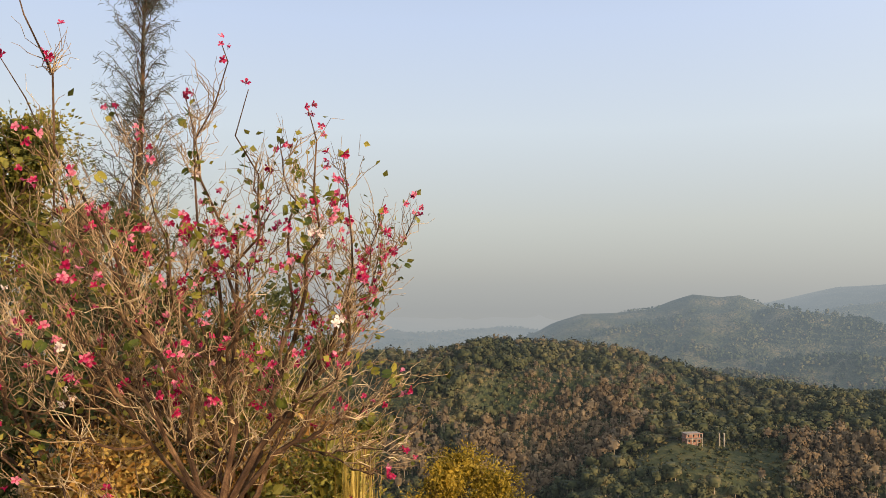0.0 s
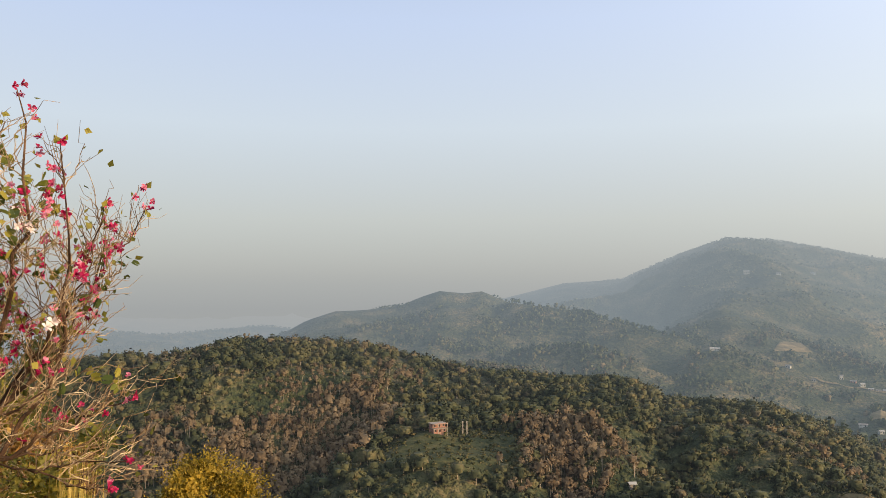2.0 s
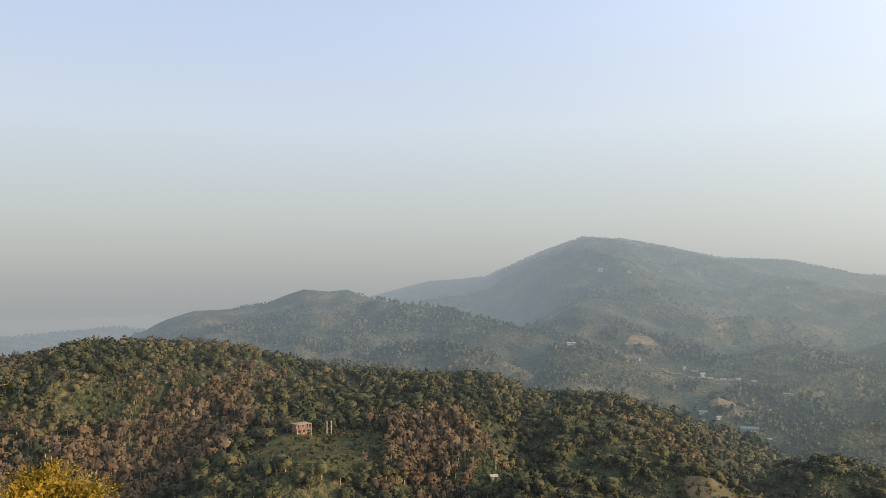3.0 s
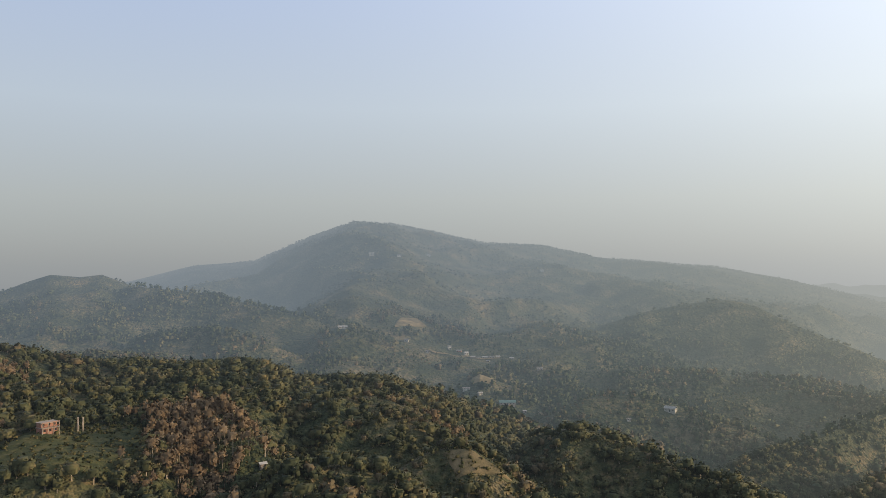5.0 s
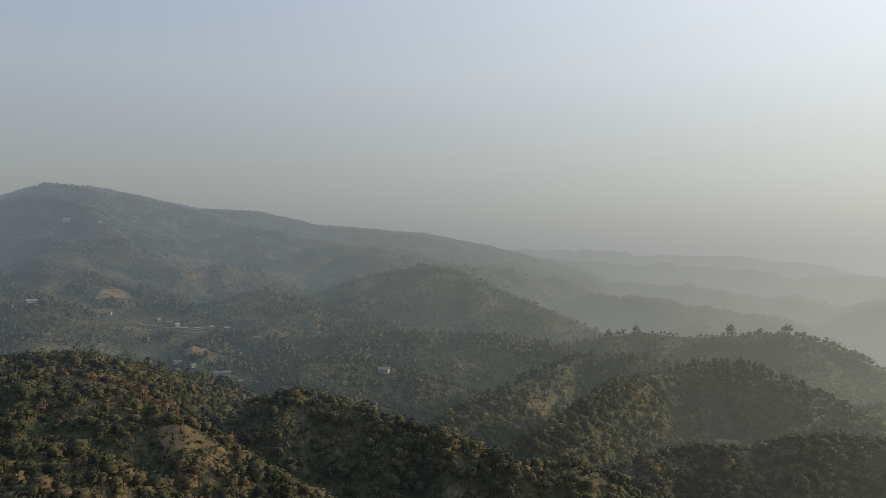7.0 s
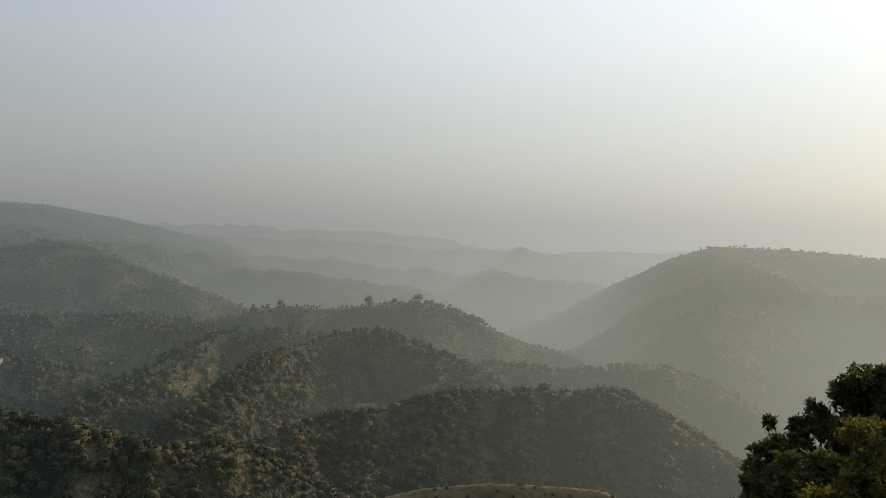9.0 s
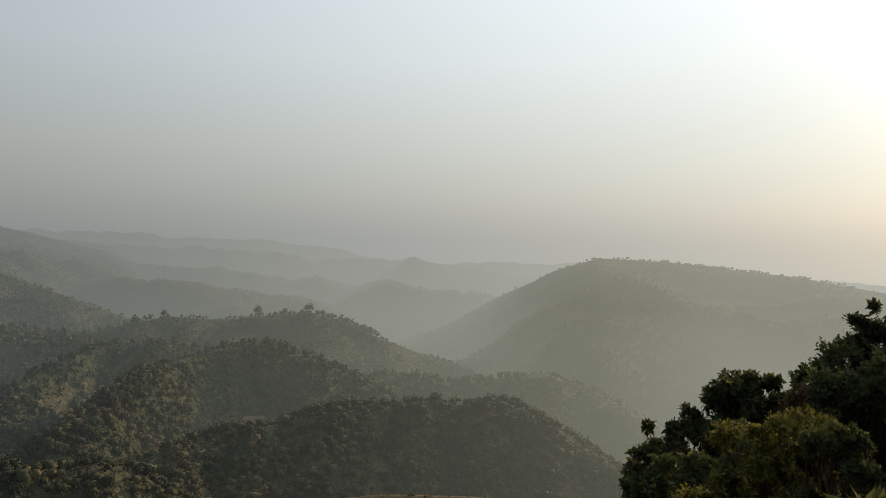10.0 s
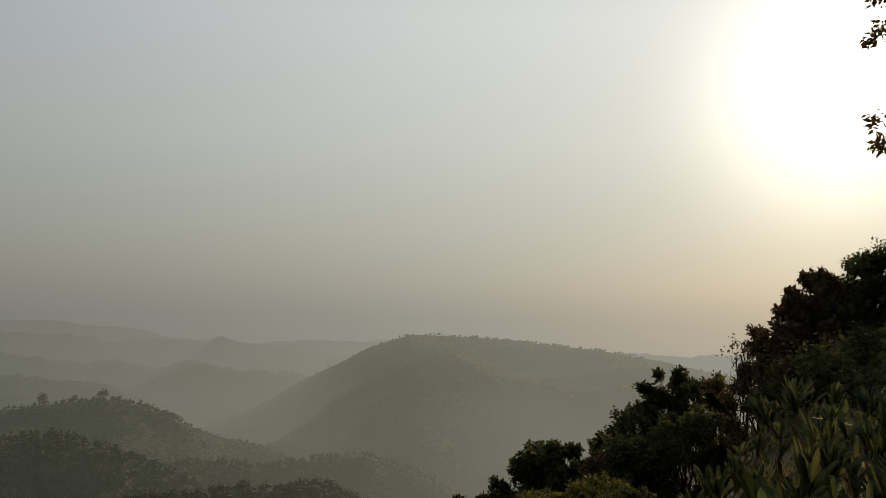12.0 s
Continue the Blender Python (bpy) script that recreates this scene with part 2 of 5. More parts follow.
# narrower ribs: name, trees' height, fall in front, fall behind, (bearing, degrees over the eye's level, distance) along the crest
RIBS = [
    ("brown_rib", 5, 0.42, 0.60, [(0, -12.6, 318), (2, -11.1, 335), (4.9, -9.4, 365), (7.5, -7.7, 395), (10.2, -6.9, 415), (12.4, -6.3, 430), (13.6, -7.2, 425), (15, -8.8, 410)]),
    ("left_rib", 4, 0.40, 0.55, [(-14, -9.8, 360), (-8, -8.4, 375), (-3.5, -7.6, 390), (-0.5, -8.3, 370), (1.5, -10.0, 345)]),
    ("house_shoulder", 0, 0.34, 0.06, [(11, -13.4, 300), (13.8, -11.9, 318), (16.2, -10.6, 334), (19.4, -10.5, 338), (22.5, -10.7, 335), (24, -11.6, 320)]),
    ("upper_rib", 5, 0.42, 0.45, [(14.5, -6.2, 440), (18, -7.2, 420), (21.5, -8.0, 400), (24.5, -8.4, 385), (27, -9.4, 365)]),
    ("plantation_rib", 6, 0.52, 0.50, [(22.6, -10.8, 340), (24.5, -9.6, 345), (26.8, -9.0, 350), (28.6, -9.4, 345), (30.2, -10.4, 335), (31.6, -12.2, 320)]),
    ("canopy_rib", 4, 0.50, 0.50, [(30.2, -14.6, 292), (32.4, -13.2, 290), (36.4, -13.1, 290), (40.2, -14.2, 286), (42.4, -15.6, 282)]),
    ("shoulder_rib", 5, 0.46, 0.55, [(33.0, -9.8, 420), (35.5, -8.8, 425), (39, -8.6, 430), (42, -9.6, 420), (44, -11.2, 405)]),
    ("cut_rib", 0, 0.60, 0.45, [(42.4, -13.4, 340), (43.8, -13.0, 345), (46.1, -13.0, 345), (48, -14.2, 340), (49.6, -15.4, 335), (51, -16.6, 330)]),
    ("spur", 5, 0.58, 0.55, [(48.6, -13.0, 455), (50.2, -11.6, 450), (52.4, -11.0, 445), (55.0, -11.1, 440), (57.0, -11.7, 430), (58.9, -12.5, 418), (61.5, -13.5, 405), (64.2, -14.0, 395), (66.4, -14.9, 382), (68.2, -15.5, 376), (71.2, -16.2, 375), (74.2, -15.9, 380), (76.3, -16.5, 384), (78, -17.8, 380)]),
    ("facing_ridge", 5, 0.52, 0.50, [(74.8, -17.4, 436), (76.3, -16.3, 445), (77.9, -15.7, 452), (80.4, -14.8, 466), (82.4, -14.4, 476), (86.4, -14.1, 490), (88.1, -13.4, 500), (90.5, -13.1, 510), (93.0, -13.0, 520), (96.8, -12.6, 530), (99.7, -12.8, 535), (102.2, -12.4, 540), (103.6, -12.9, 538), (107, -14.6, 530), (112, -17.0, 515), (118, -20.0, 490)]),
    ("mound", 4, 0.62, 0.50, [(71.0, -14.2, 500), (72.5, -13.2, 520), (74.0, -12.2, 542), (75.5, -11.2, 566), (76.6, -10.5, 592), (78.5, -9.9, 632), (80.1, -9.5, 662), (82.0, -9.0, 680), (84.8, -8.9, 690), (86.5, -9.3, 690), (88.9, -10.1, 682), (91.4, -11.2, 672), (93.6, -12.4, 660)]),
    ("low_ridge", 5, 0.42, 0.45, [(88.0, -12.8, 700), (91.4, -11.5, 742), (93.1, -11.0, 760), (96.0, -11.2, 770), (98.8, -11.5, 780), (101.3, -11.2, 790), (103.3, -10.8, 800), (105.4, -10.6, 800), (108.5, -11.6, 800), (113, -13.4, 780)]),
    ("lit_rib", 4, 0.45, 0.50, [(64.5, -13.0, 585), (66.0, -12.2, 605), (68.0, -11.4, 640), (70.5, -10.2, 690), (72.4, -9.3, 740), (74.2, -8.8, 785), (76.2, -8.7, 800), (78.5, -8.8, 795), (80.5, -9.1, 785), (83.5, -10.2, 770)]),
    ("house_rib", 4, 0.40, 0.42, [(51.5, -10.4, 770), (54.3, -9.1, 790), (57.0, -8.8, 800), (60.3, -9.4, 790), (62.6, -10.3, 765), (65.2, -10.9, 740), (67.5, -11.8, 715)]),
    ("valley_rib", 5, 0.36, 0.40, [(60.5, -9.4, 860), (62.5, -8.8, 875), (64.2, -8.5, 885), (67.6, -8.0, 900), (70.2, -8.2, 895), (73.1, -8.4, 880), (76, -9.4, 860)]),
    ("village_rib", 3, 0.30, 0.30, [(44.0, -9.0, 860), (45.6, -8.2, 872), (46.6, -7.7, 880), (48.2, -8.2, 872), (50.5, -9.0, 860)]),
    ("middle_ridge", 6, 0.30, 0.50, [(46.5, -8.2, 945), (48.7, -7.7, 955), (51.6, -7.4, 960), (56.1, -6.9, 970), (60, -7.1, 975), (66.1, -7.3, 980), (69.4, -7.4, 980), (74.0, -7.8, 980), (75.9, -7.2, 985), (78.5, -6.8, 990), (81.6, -7.1, 990), (84.0, -6.9, 1000), (88.0, -6.6, 1000), (90.5, -7.2, 990), (92.2, -8.0, 980), (94.7, -9.0, 965), (96.7, -9.6, 955), (98.8, -10.2, 945), (101.5, -11.4, 930)]),
    ("valley_floor_ridge", 4, 0.30, 0.30, [(96, -11.0, 1080), (99, -10.1, 1100), (102.9, -9.7, 1110), (106.9, -10.3, 1100), (110.8, -10.2, 1100), (114.1, -10.0, 1110), (118, -10.8, 1090)]),
    ("dark_hill", 4, 0.44, 0.35, [(53.5, -4.8, 1300), (57.7, -3.3, 1340), (60.4, -2.7, 1360), (62.4, -2.4, 1370), (64.0, -2.3, 1370), (65.6, -2.7, 1360), (68.1, -4.0, 1330), (70.5, -5.0, 1310), (73.8, -6.3, 1280), (77, -7.6, 1250)]),
    ("knoll_spur", 3, 0.40, 0.34, [(20.8, -1.4, 1260), (22.8, -1.1, 1240), (27.5, -1.7, 1190), (31.5, -2.8, 1130), (34.7, -3.6, 1080), (36.6, -4.7, 1040), (38.5, -6.0, 1000)]),
    ("knoll_low_spur", 3, 0.42, 0.36, [(22.5, -4.9, 1010), (25.5, -4.2, 1000), (28.3, -4.3, 980), (31.5, -5.2, 950), (34.5, -6.6, 920)]),
    ("left_knoll_spur", 3, 0.45, 0.40, [(11.5, -3.0, 1180), (14.0, -2.5, 1200), (16.5, -2.6, 1190), (18.2, -4.0, 1110), (19.4, -5.6, 1030)]),
    ("mountain_spur", 4, 0.34, 0.30, [(29, -0.6, 2250), (32.5, -0.1, 2200), (36.5, -0.5, 2050), (39.0, -1.5, 1850), (41.0, -2.8, 1600)]),
    ("mountain_bench", 4, 0.32, 0.22, [(45.0, -2.6, 1600), (48.9, -1.7, 1700), (52.0, -1.2, 1750), (56.8, -0.9, 1800), (60.0, -1.8, 1700), (62.5, -3.0, 1600)]),
    ("plain_hills", 3, 0.14, 0.12, [(-18, -4.4, 1950), (-9, -3.5, 2050), (-5, -3.0, 2100), (-2, -3.3, 2080), (2, -3.0, 2150), (5, -2.8, 2200), (8, -3.2, 2100), (12, -4.2, 2000)]),
    ("mountain_step", 4, 0.30, 0.25, [(36, -3.6, 1300), (39, -3.0, 1350), (43, -3.2, 1320), (47, -3.9, 1250), (51, -4.6, 1180), (55, -5.4, 1100)]),
]


def hashed(i, j, seed):
    h = (i.astype(np.int64) * 374761393 + j.astype(np.int64) * 668265263 + seed * 974634777) & 0x7FFFFFFF
    h = ((h ^ (h >> 13)) * 1274126177) & 0x7FFFFFFF
    return ((h ^ (h >> 16)) & 0xFFFF) / 65535.0


def rumple(x, y, size, seed):
    """Smooth noise from -1 to 1 over the plan, with lumps of that size."""
    x, y = x / size, y / size
    i, j = np.floor(x), np.floor(y)
    u, v = x - i, y - j
    u, v = u * u * (3 - 2 * u), v * v * (3 - 2 * v)
    a, b, c, d = (hashed(i + p, j + q, seed) for p, q in ((0, 0), (1, 0), (0, 1), (1, 1)))
    return 2 * ((a * (1 - u) + b * u) * (1 - v) + (c * (1 - u) + d * u) * v) - 1


def steps(x, a, b):
    t = np.clip((x - a) / (b - a), 0, 1)
    return t * t * (3 - 2 * t)


def height(x, y):
    """The land's height over the camera's feet."""
    x, y = np.asarray(x, float), np.asarray(y, float)
    r, a = np.hypot(x, y), np.degrees(np.arctan2(x, y))
    deep = -np.interp(r, [0, 260, 420, 700, 1500, 2600, 5000], [128, 128, 132, 150, 185, 200, 205])
    deep = deep * (1 + 0.45 * steps(a, 52, 80))
    z, crest = deep.copy(), np.ones_like(r)
    for k, (name, dist, before, behind, trees, line) in enumerate(RIDGES):
        ba, bz = np.array(line).T
        over = np.maximum(np.maximum(ba[0] - a, a - ba[-1]), 0)
        top = np.interp(a, ba, bz) - trees - 0.008 * dist * over
        if dist > 1800 and name not in ("mountain", "back_ridge"):
            top = top + dist * (0.005 * rumple(a, a * 0 + k * 3.7, 1.7, 70 + k) + 0.0025 * rumple(a, a * 0 + k * 3.7, 0.6, 90 + k))
        rr = dist * (1 + 0.05 * rumple(a * 1.0, a * 0 + k * 7.3, 9.0, k))
        top = top * rr / dist
        dr = r - rr
        u = np.where(dr < 0, -dr / before, dr / behind)
        cand = top - np.maximum(top - deep, 0) * np.minimum(u, 1.6) ** 1.55
        cand = np.where(top < deep, -999, cand)
        win = cand > z
        z = np.where(win, cand, z)
        crest = np.where(win, np.clip(u * 3, 0, 1), crest)
    for k, (_, trees, front, behind, line) in enumerate(RIBS):
        ba, be, bd = np.array(line).T
        over = np.maximum(np.maximum(ba[0] - a, a - ba[-1]), 0)
        dist = np.interp(a, ba, bd)
        top = EYE[2] + dist * np.tan(np.radians(np.interp(a, ba, be))) - trees - 0.0105 * dist * over
        rr = dist * (1 + 0.018 * rumple(a, a * 0 + k * 5.1, 2.4, 50 + k))
        top = top * rr / dist
        dr = r - rr
        round_off = 0.012 * dist
        cand = top - np.where(dr < 0, front, behind) * (np.sqrt(dr * dr + round_off ** 2) - round_off)
        win = cand > z
        z = np.where(win, cand, z)
        crest = np.where(win, np.clip(np.abs(dr) / (0.14 * dist), 0, 1), crest)
    # spurs and gullies, fainter along the crests
    wx, wy = x + 40 * rumple(x, y, 190, 41), y + 40 * rumple(x, y, 190, 42)

    def spurs(size, seed):
        return 0.55 - 1.7 * np.abs(rumple(wx, wy, size, seed))

    amp = 0.06 + 0.94 * steps(crest, 0.1, 1)
    lumps = 11 * spurs(170, 3) + 8 * spurs(75, 4) + 3.0 * rumple(x, y, 30, 5)
    lumps = lumps * steps(r, 120, 300) + (26 * spurs(430, 6) + 14 * spurs(210, 7)) * steps(r, 950, 1500)
    z = z + lumps * amp
    # the camera's own hill: steep in front, gentler to both sides
    flat = np.interp(a, [-180, -60, -25, -8, 5, 108, 122, 135, 180], [60, 40, 24, 9, 3.0, 3.0, 4.5, 13, 60])
    own = -0.10 * r * (1 - 0.8 * steps(a, 128, 136)) - 0.62 * np.maximum(r - flat, 0) - 0.9 * np.minimum(np.maximum(r - 2.2, 0), 3) * steps(a, -14, 0) * steps(-a, -120, -108)
    own = own + 0.12 * rumple(x, y, 1.7, 8) * steps(r, 1.5, 4) + 0.5 * rumple(x, y, 7, 9) * steps(r, 5, 15)
    return np.maximum(z, own)


def ground_at(a, r):
    x, y = bearing(a, r)
    return x, y, float(height(x, y))


def mesh_of(name, verts, faces, mat, smooth=False, normals=None):
    """A mesh from an array of places and one of corners, all faces with as many corners."""
    me = bpy.data.meshes.new(name)
    verts, faces = np.ascontiguousarray(verts, np.float32), np.ascontiguousarray(faces, np.int32)
    n, k = faces.shape
    me.vertices.add(len(verts))
    me.vertices.foreach_set("co", verts.ravel())
    me.loops.add(n * k)
    me.loops.foreach_set("vertex_index", faces.ravel())
    me.polygons.add(n)
    me.polygons.foreach_set("loop_start", np.arange(0, n * k, k, dtype=np.int32))
    me.polygons.foreach_set("use_smooth", np.full(n, smooth or normals is not None))
    me.update(calc_edges=True)
    if normals is not None:
        me.normals_split_custom_set_from_vertices(normals)
    me.materials.append(mat)
    return me


def make_ground():
    az = np.concatenate([np.arange(-52, 166, 0.44), np.arange(168, 308, 4.0)])
    rad = np.concatenate([[0.02], np.geomspace(0.8, 30, 60), np.geomspace(31, 1200, 190), np.geomspace(1215, 4960, 120)])
    A, R = np.meshgrid(np.radians(az), rad, indexing="ij")
    X, Y = R * np.sin(A), R * np.cos(A)
    Z = height(X, Y)
    n, m = A.shape
    i, j = np.meshgrid(np.arange(n), np.arange(m - 1), indexing="ij")
    k = (i + 1) % n
    quads = np.stack([i * m + j, i * m + j + 1, k * m + j + 1, k * m + j], -1).reshape(-1, 4)
    me = mesh_of("ground", np.stack([X, Y, Z], -1).reshape(-1, 3), quads, EARTH, True)
    return tagged(new("ground", me), "green and brown wooded hills falling to a hazy plain", "ground", kind="structure")


make_ground()


# ---- woods ----
def unit(v):
    return v / np.maximum(np.linalg.norm(v, axis=-1, keepdims=True), 1e-9)


def cards(rng, places, outward, size, jitter=0.7):
    """Small uneven four-cornered leaf clumps at those places, facing roughly outward."""
    n = len(places)
    nor = unit(outward + jitter * rng.normal(size=(n, 3)))
    side = unit(np.cross(nor, rng.normal(size=(n, 3))))
    up = np.cross(nor, side)
    s = np.broadcast_to(size, (n,)) * rng.uniform(0.6, 1.3, n)
    quad = []
    for p, q in ((-1, -0.7), (0.8, -1), (1, 0.8), (-0.7, 1)):
        k = rng.uniform(0.55, 1.15, (n, 2))
        quad.append(places + side * (s * p * k[:, 0] * 0.5)[:, None] + up * (s * q * k[:, 1] * 0.5)[:, None])
    v = np.stack(quad, 1).reshape(-1, 3)
    return v, np.arange(4 * n).reshape(n, 4)


def tube(points, radii, sides=4):
    """A tapered tube along points, as four-cornered faces."""
    p, radii = np.asarray(points, float), np.asarray(radii, float)
    d = unit(np.gradient(p, axis=0))
    ref = np.array([0.31, 0.95, 0.05]) if abs(d[0][1]) < 0.8 else np.array([1.0, 0.1, 0.0])
    s = unit(np.cross(d, ref))
    u = np.cross(d, s)
    t = np.arange(sides) * 2 * np.pi / sides
    v = p[:, None] + radii[:, None, None] * (np.cos(t)[None, :, None] * s[:, None] + np.sin(t)[None, :, None] * u[:, None])
    i, j = np.meshgrid(np.arange(len(p) - 1), np.arange(sides), indexing="ij")
    k = (j + 1) % sides
    f = np.stack([i * sides + j, i * sides + k, (i + 1) * sides + k, (i + 1) * sides + j], -1).reshape(-1, 4)
    return v.reshape(-1, 3), f


def joined(pieces):
    vs, fs, n = [], [], 0
    for v, f in pieces:
        vs.append(v)
        fs.append(f + n)
        n += len(v)
    return np.concatenate(vs), np.concatenate(fs)


def lump(rng, centre, radii, n=2, rough=0.16):
    """A closed uneven lump of foliage made of four-cornered faces."""
    g = np.linspace(-1, 1, n + 1)
    u, v = np.meshgrid(g, g, indexing="ij")
    one = np.ones_like(u)
    sides = [np.stack(q, -1).reshape(-1, 3) for q in ((one, u, v), (-one, v, u), (v, one, u), (u, -one, v), (u, v, one), (v, u, -one))]
    p = unit(np.concatenate(sides))
    keys, back = np.unique(np.round(p, 4), axis=0, return_inverse=True)
    i, j = np.meshgrid(np.arange(n), np.arange(n), indexing="ij")
    m = n + 1
    quad = np.stack([i * m + j, (i + 1) * m + j, (i + 1) * m + j + 1, i * m + j + 1], -1).reshape(-1, 4)
    f = np.concatenate([back.ravel()[quad + k * m * m] for k in range(6)])
    return np.array(centre) + keys * np.array(radii) * (1 + rough * rng.normal(size=(len(keys), 1))), f


def round_tree(rng, n, wide, size, low=0.3):
    """Trunk and crown of a small broad-leaved tree, one metre high, as two pairs of arrays: two or three foliage lumps under loose leaf clumps."""
    mid = 0.5 * (1 + low)
    r = np.array([0.42 * wide, 0.42 * wide, 0.46 * (1 - low)])
    off = np.array([rng.uniform(-0.10, 0.10), rng.uniform(-0.10, 0.10), 0])
    heads = [(np.array([0, 0, mid - 0.02]), 0.86), (np.array([0.20 * wide, 0.12 * wide, mid - 0.14]) + off, 0.62), (np.array([-0.19 * wide, -0.10, mid - 0.10]) - off, 0.58)]
    pieces = []
    for c, q in heads:
        k = max(6, int(n * q * q / 1.4))
        d = unit(rng.normal(size=(k, 3)) + np.array([0, 0, 0.45]))
        pieces.append(lump(rng, c, r * q * 0.84, 1))
        pieces.append(cards(rng, c + d * r * q * rng.uniform(0.80, 1.22, (k, 1)), d, size, 0.6))
    trunk = tube([(0, 0, -0.08), (0.02, 0.02, 0.7)], [0.026, 0.012], 3)
    return trunk, joined(pieces)


def pole_tree(rng, n, size):
    """A slim plantation tree, one metre high: a long bare pale trunk and a narrow crown."""
    z = rng.uniform(0.5, 1.0, n)
    w = 0.22 * np.sin(np.pi * np.clip((z - 0.45) / 0.6, 0.05, 1)) + 0.03
    t = rng.uniform(0, 2 * np.pi, n)
    d = np.stack([np.cos(t), np.sin(t), rng.uniform(-0.2, 0.7, n)], -1)
    p = np.stack([np.cos(t) * w, np.sin(t) * w, z], -1)
    b = rng.uniform(-0.03, 0.03, 2)
    return tube([(0, 0, -0.08), (b[0], b[1], 0.92)], [0.022, 0.008], 3), joined([lump(rng, (b[0], b[1], 0.74), (0.19, 0.19, 0.24), 1), cards(rng, p, d, size)])


def blob_tree(rng, detail=1):
    """The canopy of a far tree, one metre high: an uneven lump with a few loose leaf clumps."""
    n = 7 if detail else 4
    d = unit(rng.normal(size=(n, 3)) + np.array([0, 0, 0.5]))
    p = np.array([0, 0, 0.5]) + d * np.array([0.40, 0.40, 0.44])
    return joined([lump(rng, (0, 0, 0.46), (0.34, 0.34, 0.38), 1, 0.2), cards(rng, p, d, 0.42, 0.6)])


def rounded(v, foot=0.0, tall=1.0):
    """Normals that let loose leaf clumps catch the light as one round crown."""
    return unit(unit(v - foot - np.array([0, 0, 0.40]) * tall) + np.array([0, 0, 0.15]))


def planted(rng, kinds, places, tall, wide=None):
    """Copies of the kinds (verts, faces), turned and sized at random, joined; with the crowns' normals."""
    pick = rng.integers(0, len(kinds), len(places))
    out, soft = [], []
    for k, (v, f) in enumerate(kinds):
        at = np.flatnonzero(pick == k)
        if not len(at):
            continue
        t = rng.uniform(0, 2 * np.pi, len(at))
        h = tall[at]
        w = h * (rng.uniform(0.85, 1.2, len(at)) if wide is None else wide[at])
        c, s = np.cos(t) * w, np.sin(t) * w
        x = v[None, :, 0] * c[:, None] - v[None, :, 1] * s[:, None] + places[at, 0][:, None]
        y = v[None, :, 0] * s[:, None] + v[None, :, 1] * c[:, None] + places[at, 1][:, None]
        z = v[None, :, 2] * h[:, None] + places[at, 2][:, None]
        nv = len(v)
        all_v = np.stack([x, y, z], -1)
        own = rng.normal(size=(len(at), nv // 2 + 1, 3)).repeat(2, 1)[:, :nv] * 0.22
        soft.append(unit(rounded(all_v, places[at][:, None, :], h[:, None, None]) + own).reshape(-1, 3))
        out.append((np.stack([x, y, z], -1).reshape(-1, 3), (f[None] + (np.arange(len(at)) * nv)[:, None, None]).reshape(-1, f.shape[1])))
    return (*joined(out), np.concatenate(soft))


def scatter(rng, r0, r1, gap, a0=-36, a1=150):
    """Places over a ring of the land, uneven, about one to a square of that gap."""
    n = int(0.5 * radians(a1 - a0) * (r1 * r1 - r0 * r0) / gap ** 2)
    r = np.sqrt(rng.uniform(r0 * r0, r1 * r1, n))
    a = rng.uniform(a0, a1, n)
    x, y = r * np.sin(np.radians(a)), r * np.cos(np.radians(a))
    return np.stack([x, y, height(x, y)], -1), a, r


SEEN_A, SEEN_R = np.arange(-40, 152, 0.25), np.geomspace(60, 2750, 420)


def horizon():
    """For a fan of bearings and distances, the steepest upward look over all nearer land."""
    A, R = np.meshgrid(np.radians(SEEN_A), SEEN_R, indexing="ij")
    rise = (height(R * np.sin(A), R * np.cos(A)) - EYE[2]) / R
    top = np.maximum.accumulate(rise, axis=1)
    return np.concatenate([np.full((len(SEEN_A), 1), -9.0), top[:, :-1]], 1)


HORIZON_LINE = horizon()


def hidden(places):
    """Which places lie behind a rise, seen from the hilltop: those stand thinner."""
    x, y, z = places.T
    r, a = np.hypot(x, y), np.degrees(np.arctan2(x, y))
    i = np.clip(np.round((a - SEEN_A[0]) / 0.25).astype(int), 0, len(SEEN_A) - 1)
    j = np.clip(np.searchsorted(SEEN_R, r * 0.975) - 1, 0, len(SEEN_R) - 1)
    return HORIZON_LINE[i, j] > (z + 11 - EYE[2]) / r


def seat(a, up, r0=200.0, r1=2700.0):
    """The distance at which a look along that bearing, so many degrees up, meets the land."""
    r = np.geomspace(r0, r1, 900)
    x, y = bearing(a, r)
    hit = np.flatnonzero(height(x, y) >= EYE[2] + r * np.tan(radians(up)))
    return float(r[hit[0]]) if len(hit) else r1


# bearings and distances of the open fields and of the brown plantation
CLEARINGS = [(18.2, 314, 4.6, 24), (21.5, 330, 2.4, 16), (15.6, 318, 2.5, 14), (45.6, 334, 2.4, 14), (48.0, 330, 1.5, 10)]
for a, up, wide, deep in ((41.4, -4.15, 1.5, 34), (46.8, -8.2, 0.9, 16), (84.1, -14.3, 1.3, 7), (45.4, -6.6, 2.4, 16), (71.5, -9.8, 1.2, 8), (28.5, -4.4, 2.0, 12), (33.0, -3.2, 2.2, 14)):
    CLEARINGS.append((a, seat(a, up), wide, deep))
